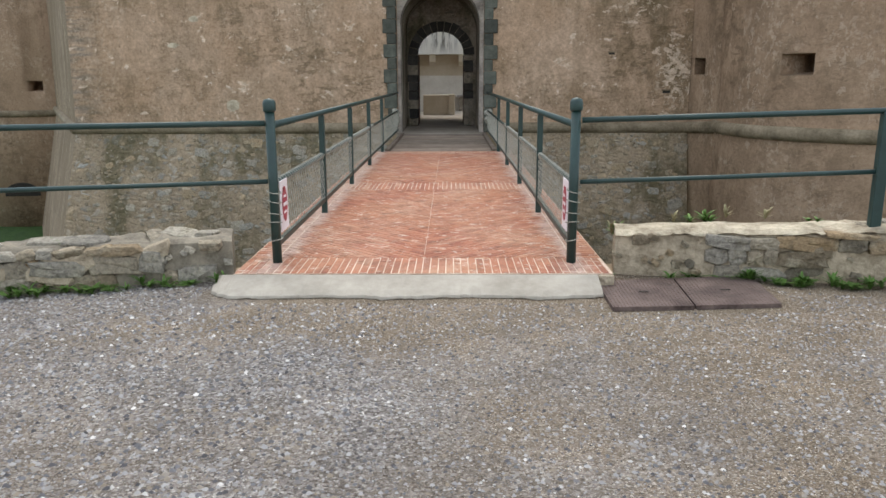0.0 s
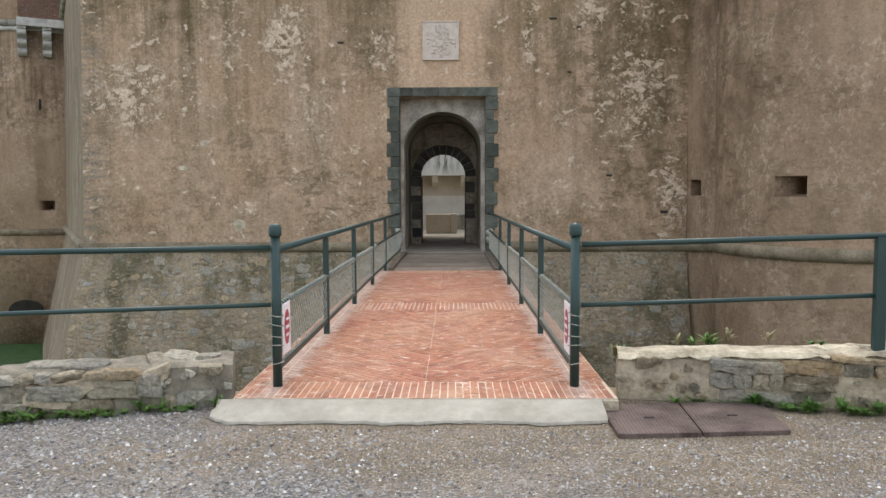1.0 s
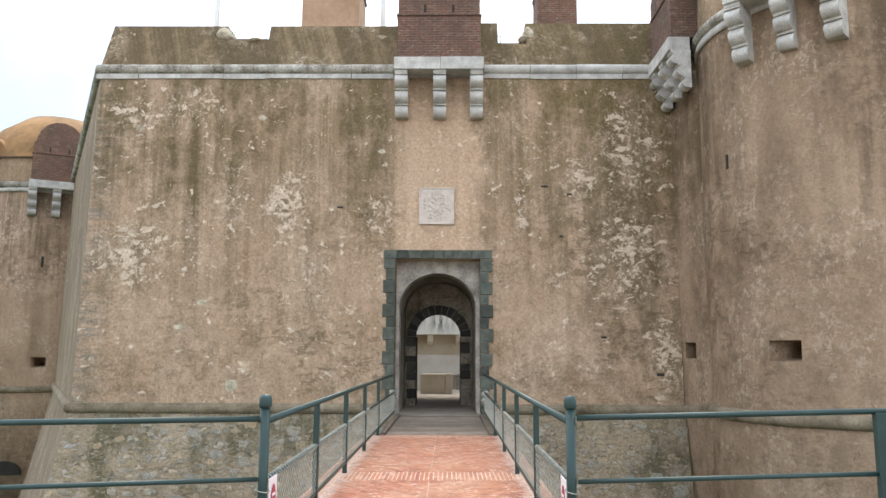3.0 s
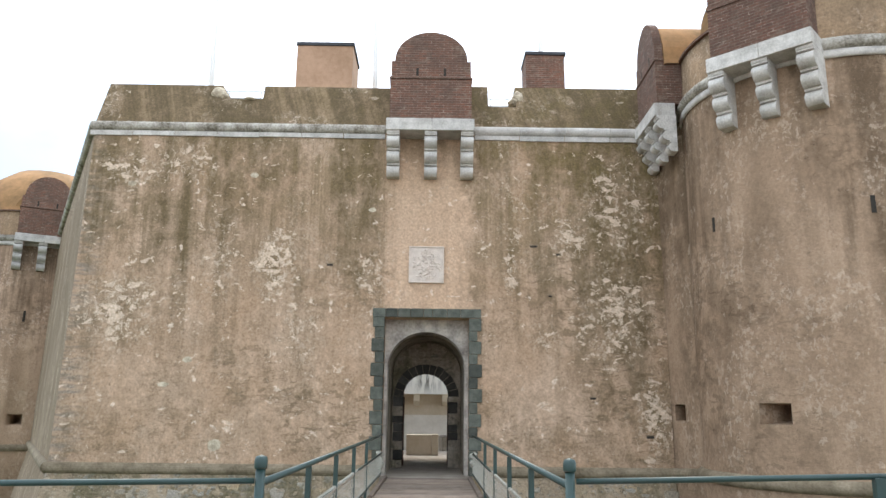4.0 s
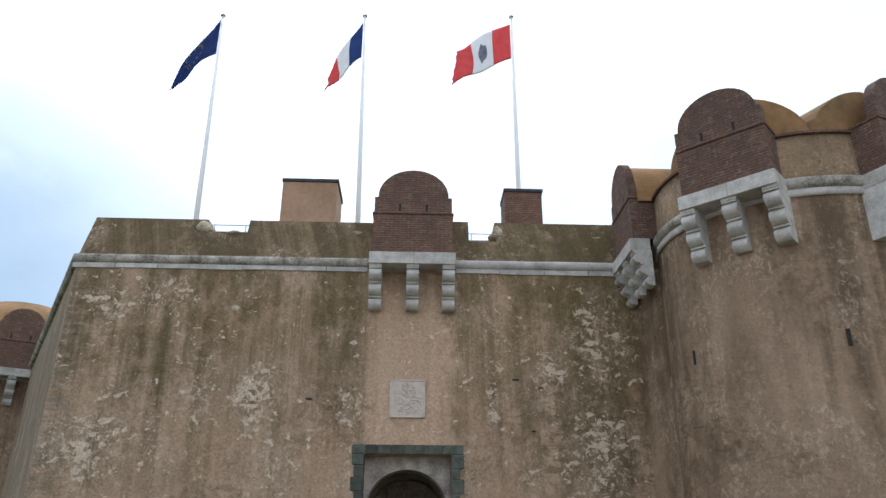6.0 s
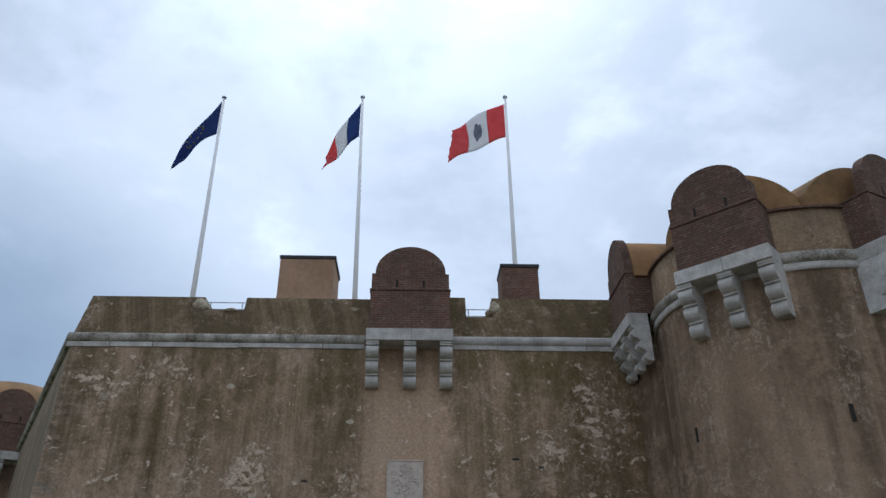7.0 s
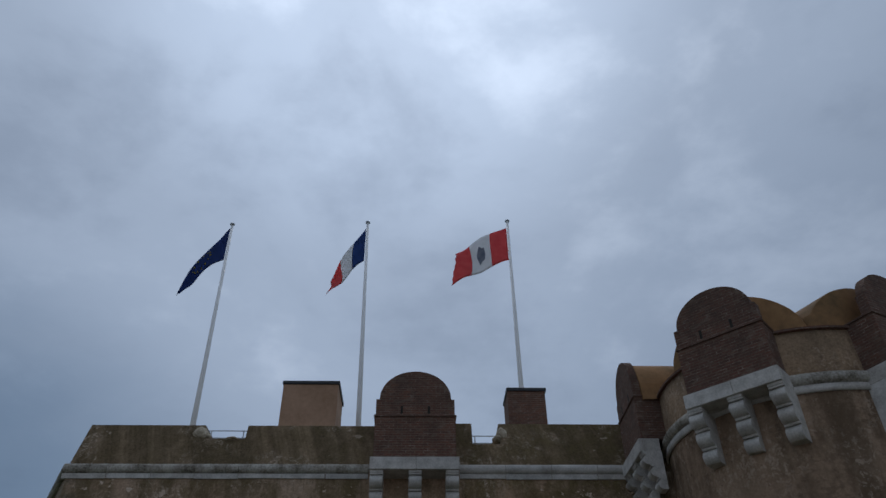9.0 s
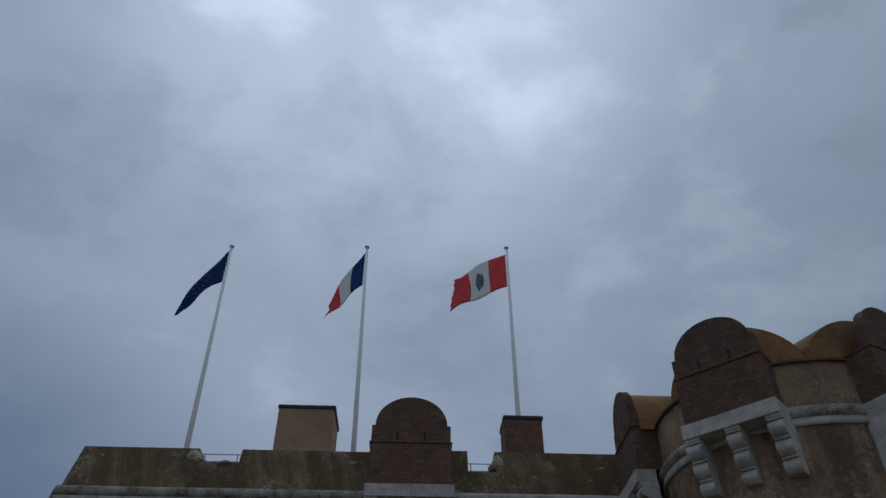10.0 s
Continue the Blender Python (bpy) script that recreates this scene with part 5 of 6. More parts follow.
def bridge():
    br = thing("bridge", "brick-paved bridge over the dry moat", "bridge", kind="structure")
    part("bed", boxed(BL, BR, B0, B1, -0.45, -0.0032), M_MORTAR, br, "pale mortar bed")
    part("side_wall", boxed(BL + 0.05, BL + 0.5, B0 + 0.3, B1, MOAT, -0.452), M_RUBBLE, br, "rubble side wall")
    part("side_wall", boxed(BR - 0.5, BR - 0.05, B0 + 0.3, B1, MOAT, -0.452), M_RUBBLE, br, "rubble side wall")
    part("abutment", boxed(BL + 0.052, BR - 0.052, B1 - 1.0, B1 - 0.002, MOAT, -0.454), M_RUBBLE, br, "rubble abutment")
    mid = (BL + BR) / 2 - 0.01
    polys = []

    def rows(y0, y1, w, x0=BL, x1=BR):
        """A border of bricks laid side by side, with cross joints here and there."""
        dice = random.Random(int(y0 * 10))
        x = x0
        while x < x1 - 0.03:
            wide = w * dice.uniform(0.92, 1.08)
            cuts = [y0, y1] if dice.random() < 0.25 else [y0, y0 + (y1 - y0) * dice.choice((0.5, 0.52, 0.25, 0.75)), y1]
            for a, b in zip(cuts, cuts[1:]):
                polys.append([(x + 0.0045, a + 0.004), (min(x + wide, x1) - 0.0045, a + 0.004), (min(x + wide, x1) - 0.0045, b - 0.004), (x + 0.0045, b - 0.004)])
            x += wide

    bands = [(B0, B0 + 0.50), (10.42, 11.08), (15.4, B1)]
    for a, b in bands:
        rows(a, b, 0.06)
    edge = 0.23
    bays = [(bands[0][1], bands[1][0]), (bands[1][1], bands[2][0])]
    for y0, y1 in bays:
        # bricks across the outer edges
        for x0, x1 in ((BL, BL + edge), (BR - edge, BR)):
            y = y0
            while y < y1 - 0.03:
                polys.append([(x0 + 0.006, y + 0.006), (x1 - 0.006, y + 0.006), (x1 - 0.006, min(y + 0.08, y1) - 0.006), (x0 + 0.006, min(y + 0.08, y1) - 0.006)])
                y += 0.08
        # slanting courses that meet on the middle seam
        long, short = 0.25, 0.064
        for half, (x0, x1) in enumerate(((BL + edge, mid), (mid, BR - edge))):
            s = 1 if half == 0 else -1
            ca, sa = math.cos(radians(45)), math.sin(radians(45))
            for k in range(-120, 120):
                for j in range(-26, 26):
                    u0 = j * long + (k % 2) * long * 0.5
                    v0 = k * short
                    ring = []
                    for du, dv in ((0.004, 0.0045), (long - 0.004, 0.0045), (long - 0.004, short - 0.0045), (0.004, short - 0.0045)):
                        u, v = u0 + du, v0 + dv
                        ring.append((mid + s * (u * ca + v * sa) - s * 0.7, (y0 + y1) / 2 - u * sa + v * ca))
                    lo = (min(p[0] for p in ring), min(p[1] for p in ring))
                    hi = (max(p[0] for p in ring), max(p[1] for p in ring))
                    if hi[0] < x0 or lo[0] > x1 or hi[1] < y0 or lo[1] > y1:
                        continue
                    for axis, limit, less in ((0, x0 + (0.004 if half == 0 else 0.0015), False), (0, x1 - (0.0015 if half == 0 else 0.004), True), (1, y0 + 0.006, False), (1, y1 - 0.006, True)):
                        ring = clip(ring, axis, limit, less) if len(ring) > 2 else ring
                    if len(ring) > 2 and area(ring) > 0.0003:
                        polys.append(ring)
    polys.sort(key=lambda p: min(q[1] for q in p))
    r = random.Random(11)
    far = bmesh.new()
    for n, ring in enumerate(polys):
        top = r.uniform(-0.0012, 0.002)
        tilt = (r.uniform(-0.007, 0.007), r.uniform(-0.007, 0.007))
        cx, cy = sum(p[0] for p in ring) / len(ring), sum(p[1] for p in ring) / len(ring)
        bm = bmesh.new() if n < 300 else far
        low = [bm.verts.new((x, y, -0.03)) for x, y in ring]
        mid_ring = [bm.verts.new((x, y, top - 0.0025 + tilt[0] * (x - cx) + tilt[1] * (y - cy))) for x, y in ring]
        up = [bm.verts.new((cx + (x - cx) * 0.965, cy + (y - cy) * 0.965, top + tilt[0] * (x - cx) + tilt[1] * (y - cy))) for x, y in ring]
        m = len(ring)
        for i in range(m):
            j = (i + 1) % m
            bm.faces.new((low[i], low[j], mid_ring[j], mid_ring[i]))
            bm.faces.new((mid_ring[i], mid_ring[j], up[j], up[i]))
        bm.faces.new(up)
        if n < 300:
            part("brick", bm, M_PAVER, br)
    tagged(part("paving", far, M_PAVERS, br, "worn red brick paving in slanting courses"), kind="stuff")
    part("edge_fill", boxed(1.268, BR + 0.004, B0 - 0.03, B0 - 0.003, GROUND - 0.05, -0.012, bevel=0.006), M_BEDDING, br, "brown mortar at the corner")
    # concrete threshold
    bm = bmesh.new()
    n = 130
    front, back = [], []
    for i in range(n + 1):
        x = -1.66 + (1.26 + 1.66) * i / n
        f = 5.655 + 0.045 * noise.noise(Vector((x * 1.9, 0, 0))) + 0.026 * noise.noise(Vector((x * 7, 3, 0))) + 0.018 * noise.noise(Vector((x * 23, 6, 0)))
        if i < 10:
            f += 0.13 * ((10 - i) / 10) ** 2
        if i > n - 5:
            f += 0.03 * (i - n + 5) / 5
        front.append((x, f))
        back.append((x + (0.10 if i == 0 else 0), 5.945))
    rows_v = []
    for (x, f), (bx, by) in zip(front, back):
        rows_v.append([bm.verts.new(p) for p in ((x, f + 0.05, GROUND - 0.03), (x, f + 0.004, -0.112 + 0.008 * noise.noise(Vector((x * 7, 5, 0)))), (x, f + 0.012, -0.094 + 0.006 * noise.noise(Vector((x * 11, 8, 0)))), (x, f + 0.075, -0.066), (bx, by, -0.010), (bx, by, GROUND - 0.03))])
    for a, b in zip(rows_v, rows_v[1:]):
        for k in range(5):
            bm.faces.new((a[k], a[k + 1], b[k + 1], b[k]))
    bm.faces.new(rows_v[0])
    bm.faces.new(rows_v[-1][::-1])
    single("concrete_threshold", bm, M_CONCRETE, "pale grey concrete strip with a chipped front edge", "threshold", "structure")
    # timber bridge to the gate
    deck = thing("drawbridge", "weathered grey timber drawbridge deck before the gate", "drawbridge", kind="structure")
    y = B1 + 0.01
    while y < BW - 0.05:
        w = min(rng.uniform(0.17, 0.22), BW - y)
        part("plank", boxed(-1.13, 0.99, y + 0.004, y + w - 0.004, -0.09, rng.uniform(-0.012, -0.004), bevel=0.005), M_WOOD, deck)
        y += w
    for x in (-1.18, 1.04):
        part("edge_beam", boxed(x - 0.045, x + 0.045, B1 + 0.01, BW - 0.02, -0.2, 0.05, bevel=0.01), M_WOOD, deck)
    for x in (-0.9, 0.75):
        part("girder", boxed(x - 0.09, x + 0.09, B1 - 0.3, BW + 0.1, -0.4, -0.092), M_WOOD, deck)


bridge()


# ---------------------------------------------------------------- railings
def corner_post(x, y, z0, h, parent):
    p = part("corner_post", tube(bmesh.new(), (x, y, z0), (x, y, z0 + h - 0.09), 0.038, n=16), M_GREEN, parent, "thick round post", True)
    part("cap", lathe(bmesh.new(), [(0.001, z0 + h - 0.10), (0.047, z0 + h - 0.10), (0.051, z0 + h - 0.085), (0.051, z0 + h - 0.035), (0.042, z0 + h - 0.01), (0.001, z0 + h + 0.004)], 16, cx=x, cy=y), M_GREEN, p, "turned cap", True)
    return p


def bridge_railing(x, side):
    ys = [6.3, 8.63, 10.96, 13.34, 15.8]
    rail = thing("bridge_railing", "dark green steel bridge railing with netting and rope", "railing", "bridge railings")
    corner_post(x, ys[0], -0.005, 1.312, rail)
    for y in ys[1:]:
        part("post", boxed(x - 0.03, x + 0.03, y - 0.03, y + 0.03, -0.005, 1.075, bevel=0.004), M_GREEN, rail)
    part("handrail", tube(bmesh.new(), (x, ys[0], 1.10), (x, 20.55, 1.10), 0.03, n=12), M_GREEN, rail, smooth=True)
    part("middle_rail", tube(bmesh.new(), (x, ys[0], 0.645), (x, 20.4, 0.645), 0.021, n=10), M_GREEN, rail, smooth=True)
    part("bottom_rail", boxed(x - 0.02, x + 0.02, ys[0] + 0.045, 20.4, 0.125, 0.175, bevel=0.004), M_GREEN, rail)
    # cord wound round the middle rail
    bm = bmesh.new()
    y = ys[0] + 0.1
    while y < 14.0:
        q = [Vector((x + 0.026 * math.cos(a), y + 0.045 * a / (2 * math.pi), 0.645 + 0.026 * math.sin(a))) for a in [2 * math.pi * i / 6 for i in range(7)]]
        for a, b in zip(q, q[1:]):
            tube(bm, a, b, 0.006, n=4)
        y += 0.088
    tagged(part("winding_cord", bm, M_ROPE, rail, "grey-white cord winding"), kind="stuff")
    # diamond netting
    z0, z1 = 0.16, 0.635
    pitch = 0.096
    h = z1 - z0
    nx = x - side * 0.012
    y = ys[0] + 0.05 - h
    verts, faces = [], []

    def strand(ya, za, yb, zb):
        d = Vector((0, yb - ya, zb - za)).normalized()
        nrm = Vector((0, -d.z, d.y)) * 0.00105
        b = len(verts)
        for o in (nrm, -nrm, Vector((-side * 0.004, 0, 0))):
            verts.append((nx + o.x, ya + o.y, za + o.z))
            verts.append((nx + o.x, yb + o.y, zb + o.z))
        faces.extend([(b, b + 2, b + 3, b + 1), (b + 2, b + 4, b + 5, b + 3), (b + 4, b, b + 1, b + 5)])

    ya, yb = ys[0] + 0.05, 20.3
    while y < yb:
        for s in (0, 1):
            p = [(y, z0), (y + h, z1)] if s == 0 else [(y, z1), (y + h, z0)]
            (a0, c0), (a1, c1) = p
            if a0 < ya:
                f = (ya - a0) / (a1 - a0)
                a0, c0 = ya, c0 + f * (c1 - c0)
            if a1 > yb:
                f = (yb - a0) / (a1 - a0)
                a1, c1 = yb, c0 + f * (c1 - c0)
            if a1 - a0 > 0.01:
                strand(a0, c0, a1, c1)
        y += pitch
    me = bpy.data.meshes.new("netting")
    me.from_pydata(verts, [], faces)
    me.materials.append(M_ROPE)
    net = new("netting", me)
    net.parent = rail
    tagged(net, "pale cord diamond netting", kind="stuff")
    # netting gathered up where the railing ends at the gate
    bm = bmesh.new()
    dice = random.Random(31 + side)
    for _ in range(9):
        lump = bmesh.ops.create_icosphere(bm, subdivisions=2, radius=1.0)
        c = Vector((x + side * dice.uniform(-0.02, 0.06), 20.33 + dice.uniform(-0.12, 0.06), 0.47 + dice.uniform(-0.15, 0.16)))
        size = dice.uniform(0.05, 0.085)
        for v in lump["verts"]:
            v.co = c + v.co * size + Vector(noise.noise_vector(v.co * 2.5 + c * 9)) * 0.03
    part("netting_bundle", bm, M_ROPE, rail, "white bundle of gathered netting", True)
    # cord ties on the corner post
    for z in (0.19, 0.33, 0.40, 0.50, 0.58):
        bm = bmesh.new()
        q = [Vector((x + 0.054 * math.cos(a), ys[0] + 0.054 * math.sin(a), z + 0.012 * math.sin(a + z * 9))) for a in [2 * math.pi * i / 14 for i in range(15)]]
        for a, b in zip(q, q[1:]):
            tube(bm, a, b, 0.004, n=5)
        part("tie", bm, M_ROPE, rail, "pale cord tie")
    # sign tied to the netting
    sx = x - side * 0.03
    sign = thing("prohibition_sign", "small white sign with red oval print tied to netting", "sign", "signs on the netting")
    part("board", boxed(sx - 0.004, sx + 0.004, 6.37, 6.64, 0.235, 0.65, bevel=0.002), M_SIGN, sign)
    f = sx - side * 0.0065
    disc = [(f, 6.505 + 0.088 * math.cos(2 * math.pi * i / 28), 0.45 + 0.145 * math.sin(2 * math.pi * i / 28)) for i in range(28)]
    part("red_disc", prism(bmesh.new(), disc, (-side * 0.002, 0, 0)), M_RED, sign, "red oval print")
    for z, w, hh in ((0.515, 0.10, 0.022), (0.45, 0.13, 0.03), (0.385, 0.10, 0.022)):
        part("print_bar", boxed(min(f - side * 0.0025, f - side * 0.004), max(f - side * 0.0025, f - side * 0.004), 6.505 - w / 2, 6.505 + w / 2, z - hh / 2, z + hh / 2), M_SIGN, sign, "white print bar")


bridge_railing(-1.27, -1)
bridge_railing(1.112, 1)


def side_fence(points, posts, label):
    """Two rails along the moat edge; points: (x, y, top z, lower z)."""
    fence = thing("moat_fence", label, "fence", "moat fences")
    for k, name, r in ((2, "top_rail", 0.023), (3, "lower_rail", 0.019)):
        for a, b in zip(points, points[1:]):
            part(name, tube(bmesh.new(), (a[0], a[1], a[k]), (b[0], b[1], b[k]), r, n=12), M_GREEN, fence, smooth=True)
    for x, y, z0, z1 in posts:
        part("post", boxed(x - 0.042, x + 0.042, y - 0.03, y + 0.03, z0, z1, bevel=0.005), M_GREEN, fence)


side_fence([(-1.31, 6.29, 1.118, 0.662), (-3.9, 5.86, 1.105, 0.635), (-8.5, 4.9, 1.09, 0.62)], [(-3.9, 5.86, 0.12, 1.08), (-8.5, 4.9, 0.1, 1.07)], "dark green two-rail steel fence along the moat")
side_fence([(1.16, 6.29, 1.136, 0.655), (3.42, 6.14, 1.208, 0.75), (8.2, 5.3, 1.26, 0.80)], [(3.42, 6.14, 0.30, 1.198), (8.2, 5.3, 0.3, 1.25)], "dark green two-rail steel fence on the low wall")


# ---------------------------------------------------------------- manhole plates
def chequer_plate(corners, label):
    plate = thing("steel_cover", label, "manhole cover", "steel covers")
    c = [Vector((x, y, GROUND)) for x, y in corners]
    bm = bmesh.new()
    prism(bm, [p + Vector((0, 0, 0.0)) for p in c], (0, 0, 0.032))
    part("sheet", bm, M_PLATE, plate, "worn rusty sheet")
    # raised rim strip and tread bars
    def at(u, v):
        return c[0].lerp(c[1], u).lerp(c[3].lerp(c[2], u), v)

    bm = bmesh.new()
    nu, nv = 22, 24
    for i in range(nu):
        for k in range(nv):
            p = at((i + 0.5) / nu, (k + 0.5) / nv) + Vector((0, 0, 0.032))
            a = radians(45 if (i + k) % 2 else -45)
            d, n = Vector((math.cos(a), math.sin(a), 0)) * 0.010, Vector((-math.sin(a), math.cos(a), 0)) * 0.0028
            q = [bm.verts.new(p + o) for o in (d, n, -d, -n)]
            t = bm.verts.new(p + Vector((0, 0, 0.003)))
            for j in range(4):
                bm.faces.new((q[j], q[(j + 1) % 4], t))
    part("tread", bm, M_RUST, plate, "raised tread pattern")
    m = at(0.5, 0.5)
    # slot is a near-black block on the sheet, its shade painted
    part("lifting_hole", boxed(m.x - 0.035, m.x + 0.035, m.y - 0.012, m.y + 0.012, GROUND + 0.03, GROUND + 0.0365), M_DARK, plate, "lifting slot, near-black for its inner shade")


chequer_plate([(1.258, 5.36), (1.828, 5.395), (1.888, 6.14), (1.272, 6.045)], "rusty brown chequer steel cover set in gravel")
chequer_plate([(1.842, 5.397), (2.456, 5.45), (2.527, 6.175), (1.902, 6.142)], "rusty brown chequer steel cover set in gravel")


# ---------------------------------------------------------------- low rubble walls
def stone_mesh(r, w, h, d):
    """An irregular split stone facing -y, its back at y = 0.05."""
    bm = bmesh.new()
    n = r.choice((8, 9, 10))
    seed = Vector((r.uniform(0, 50), r.uniform(0, 50), 0))
    ring = []
    for i in range(n):
        a = 2 * math.pi * (i + r.uniform(-0.3, 0.3)) / n
        k = 1 / max(abs(math.cos(a)), abs(math.sin(a))) ** r.uniform(0.82, 1.08)
        k *= 1 + 0.2 * noise.noise(seed + Vector((math.cos(a), math.sin(a), 0)) * 1.5)
        ring.append((0.5 * w * math.cos(a) * k, 0.5 * h * math.sin(a) * k))
    slope = (r.uniform(-0.35, 0.35), r.uniform(-0.35, 0.35))
    rings = []
    for scale, deep in ((1.0, -0.05 / d), (0.99, 0.78), (0.91, 0.98), (0.55, 1.03), (0.25, 1.05)):
        ring_verts = []
        for x, z in ring:
            k = scale * (r.uniform(0.93, 1.03) if deep > 0 else 1.0)
            rough = 0.26 * noise.noise(seed + Vector((x * 9, z * 9, deep))) + 0.16 * noise.noise(seed + Vector((x * 25, z * 25, deep + 3)))
            y = -d * (deep + (rough + slope[0] * x * k / w + slope[1] * z * k / h if deep > 0 else 0))
            ring_verts.append(bm.verts.new((x * k, y, z * k)))
        rings.append(ring_verts)
    c = bm.verts.new((0, -d * r.uniform(0.92, 1.12), 0))
    for i in range(n):
        j = (i + 1) % n
        for a, b in zip(rings, rings[1:]):
            bm.faces.new((a[i], a[j], b[j], b[i]))
        bm.faces.new((rings[-1][i], rings[-1][j], c))
    return bm


def low_wall(name, spine, tops, thick, seed, label, capping):
    """A knee-high rubble wall; spine: the foot of its front face, tops: the height at each point."""
    r = random.Random(seed)
    bare = capping is M_EARTH

    def show(s):
        return (0.22 if s < 0.8 else 0.92) if bare else (0.97 if 0.75 < s < 1.35 else (0.22 if s < 0.75 else 0.4))

    def grain(s):
        return M_STONE if (bare and not (0.8 < s < 1.5 and r.random() < 0.6)) or (not bare and 0.75 < s < 1.35) else M_TANSTONE

    wall = thing(name, label, "stone wall", "low walls", kind="structure")
    for (a, b), (ta, tb) in zip(zip(spine, spine[1:]), zip(tops, tops[1:])):
        p, q = Vector((*a, 0)), Vector((*b, 0))
        d = (q - p).normalized()
        n = Vector((-d.y, d.x, 0))
        if n.y < 0:
            n = -n
        length = (q - p).length
        # mortar core with an uneven top
        bm = bmesh.new()
        steps = max(3, int(length / 0.09))
        rows = []
        for i in range(steps + 1):
            f = i / steps
            top = ta + (tb - ta) * f + (0.04 if bare else 0.022) * noise.noise(Vector((f * length * 3.1, seed, 0))) + (0.03 if bare else 0.012) * noise.noise(Vector((f * length * 9, seed, 4)))
            base = p.lerp(q, f)
            wob = 0.02 * noise.noise(Vector((f * length * 4, seed, 9)))
            rows.append([bm.verts.new(base + n * o + Vector((0, 0, z))) for o, z in (
                (0.03, GROUND - 0.1), (0.05 + wob, top - 0.13), (0.065 + wob, top - 0.03), (0.13, top + 0.006 * r.uniform(-1, 1)), (thick * 0.5, top + 0.018 * r.uniform(-1, 1)),
                (thick - 0.08, top + 0.02 * r.uniform(-1, 1)), (thick, top - 0.06), (thick, GROUND - 0.6))])
        for s, e in zip(rows, rows[1:]):
            for k in range(7):
                bm.faces.new((s[k], s[k + 1], e[k + 1], e[k]))
        bm.faces.new(rows[0])
        bm.faces.new(rows[-1][::-1])
        part("core", bm, M_EARTH if bare else M_BEDDING, wall, "mortar core with uneven top")
        rot = Matrix(((d.x, n.x, 0, 0), (d.y, n.y, 0, 0), (0, 0, 1, 0), (0, 0, 0, 1)))
        # stones in rough courses
        z = GROUND - 0.03
        high = max(ta, tb)
        while z < high - 0.05:
            h = r.uniform(0.085, 0.155)
            s = r.uniform(-0.1, 0.0)
            while s < length:
                w = r.choice((r.uniform(0.09, 0.18), r.uniform(0.16, 0.32), r.uniform(0.3, 0.5)))
                top = ta + (tb - ta) * min(1, max(0, (s + w / 2) / length))
                hh = min(h * r.uniform(0.85, 1.15), top - z - 0.012)
                if hh > 0.045 and s + w / 2 > 0 and s + w / 2 < length and r.random() < show(s + w / 2):
                    c = p + d * (s + w / 2) + Vector((0, 0, z + hh / 2)) + n * (0.055 if capping is M_EARTH else 0.075)
                    ob = part("stone", stone_mesh(r, w * 1.04, hh * 1.06, r.uniform(0.04, 0.085)), grain(s + w / 2), wall)
                    ob.matrix_basis = Matrix.Translation(c) @ rot @ Matrix.Rotation(r.uniform(-0.08, 0.08), 4, "Y")
                s += w
            z += h
        # small stones wedged between the larger ones
        for _ in range(int(length * 16)):
            f = r.random()
            top = ta + (tb - ta) * f
            zz = r.uniform(GROUND, top - 0.03)
            w = r.uniform(0.04, 0.10)
            ob = part("stone", stone_mesh(r, w, w * r.uniform(0.5, 0.9), r.uniform(0.03, 0.05)), grain(f * length), wall)
            ob.matrix_basis = Matrix.Translation(p.lerp(q, f) + Vector((0, 0, zz)) + n * 0.05) @ rot @ Matrix.Rotation(r.uniform(-0.6, 0.6), 4, "Y")
        # lumps of mortar smeared over the face
        for _ in range(int(length * 1.6) if bare else 0):
            s = r.uniform(0.05, length if r.random() < 0.6 else 1.8)
            top = ta + (tb - ta) * s / length
            w = r.uniform(0.16, 0.42)
            ob = part("mortar_lump", stone_mesh(r, w, w * r.uniform(0.35, 0.6), r.uniform(0.035, 0.06)), M_BEDDING, wall, "smeared brown mortar")
            ob.matrix_basis = Matrix.Translation(p + d * s + Vector((0, 0, r.uniform(GROUND + 0.05, top - 0.05))) + n * 0.055) @ rot @ Matrix.Rotation(r.uniform(-0.4, 0.4), 4, "Y")
        # worn lime capping with a ragged edge over the face
        if capping is M_LIMECAP:
            bm = bmesh.new()
            steps = max(6, int(length / 0.05))
            rows = []
            for i in range(steps + 1):
                f = i / steps
                top = ta + (tb - ta) * f + 0.02 * noise.noise(Vector((f * length * 3.1, seed, 0)))
                drop = 0.03 + 0.03 * noise.noise(Vector((f * length * 5.0, seed, 2))) + 0.02 * noise.noise(Vector((f * length * 17, seed, 2)))
                low = 0.014 - 0.06 * max(0.0, noise.noise(Vector((f * length * 2.3 + 1.7, seed, 11))) - 0.12) * 2
                base = p.lerp(q, f)
                o0 = 0.035 + 0.03 * noise.noise(Vector((f * length * 6, seed, 7)))
                rows.append([bm.verts.new(base + n * o + Vector((0, 0, z))) for o, z in (
                    (o0 + 0.06, top - drop), (o0, top - drop + 0.012), (o0 + 0.012, top - 0.012), (o0 + 0.06, top + low), (thick * 0.35, top + low + 0.01 + 0.006 * r.uniform(-1, 1)),
                    (thick * 0.6, top + low + 0.01 + 0.008 * r.uniform(-1, 1)), (thick - 0.1 + 0.08 * noise.noise(Vector((f * length * 4, seed, 3))), top + 0.012), (thick - 0.05, top - 0.05))])
            for s, e in zip(rows, rows[1:]):
                for k in range(7):
                    bm.faces.new((s[k], s[k + 1], e[k + 1], e[k]))
            bm.faces.new(rows[0])
            bm.faces.new(rows[-1][::-1])
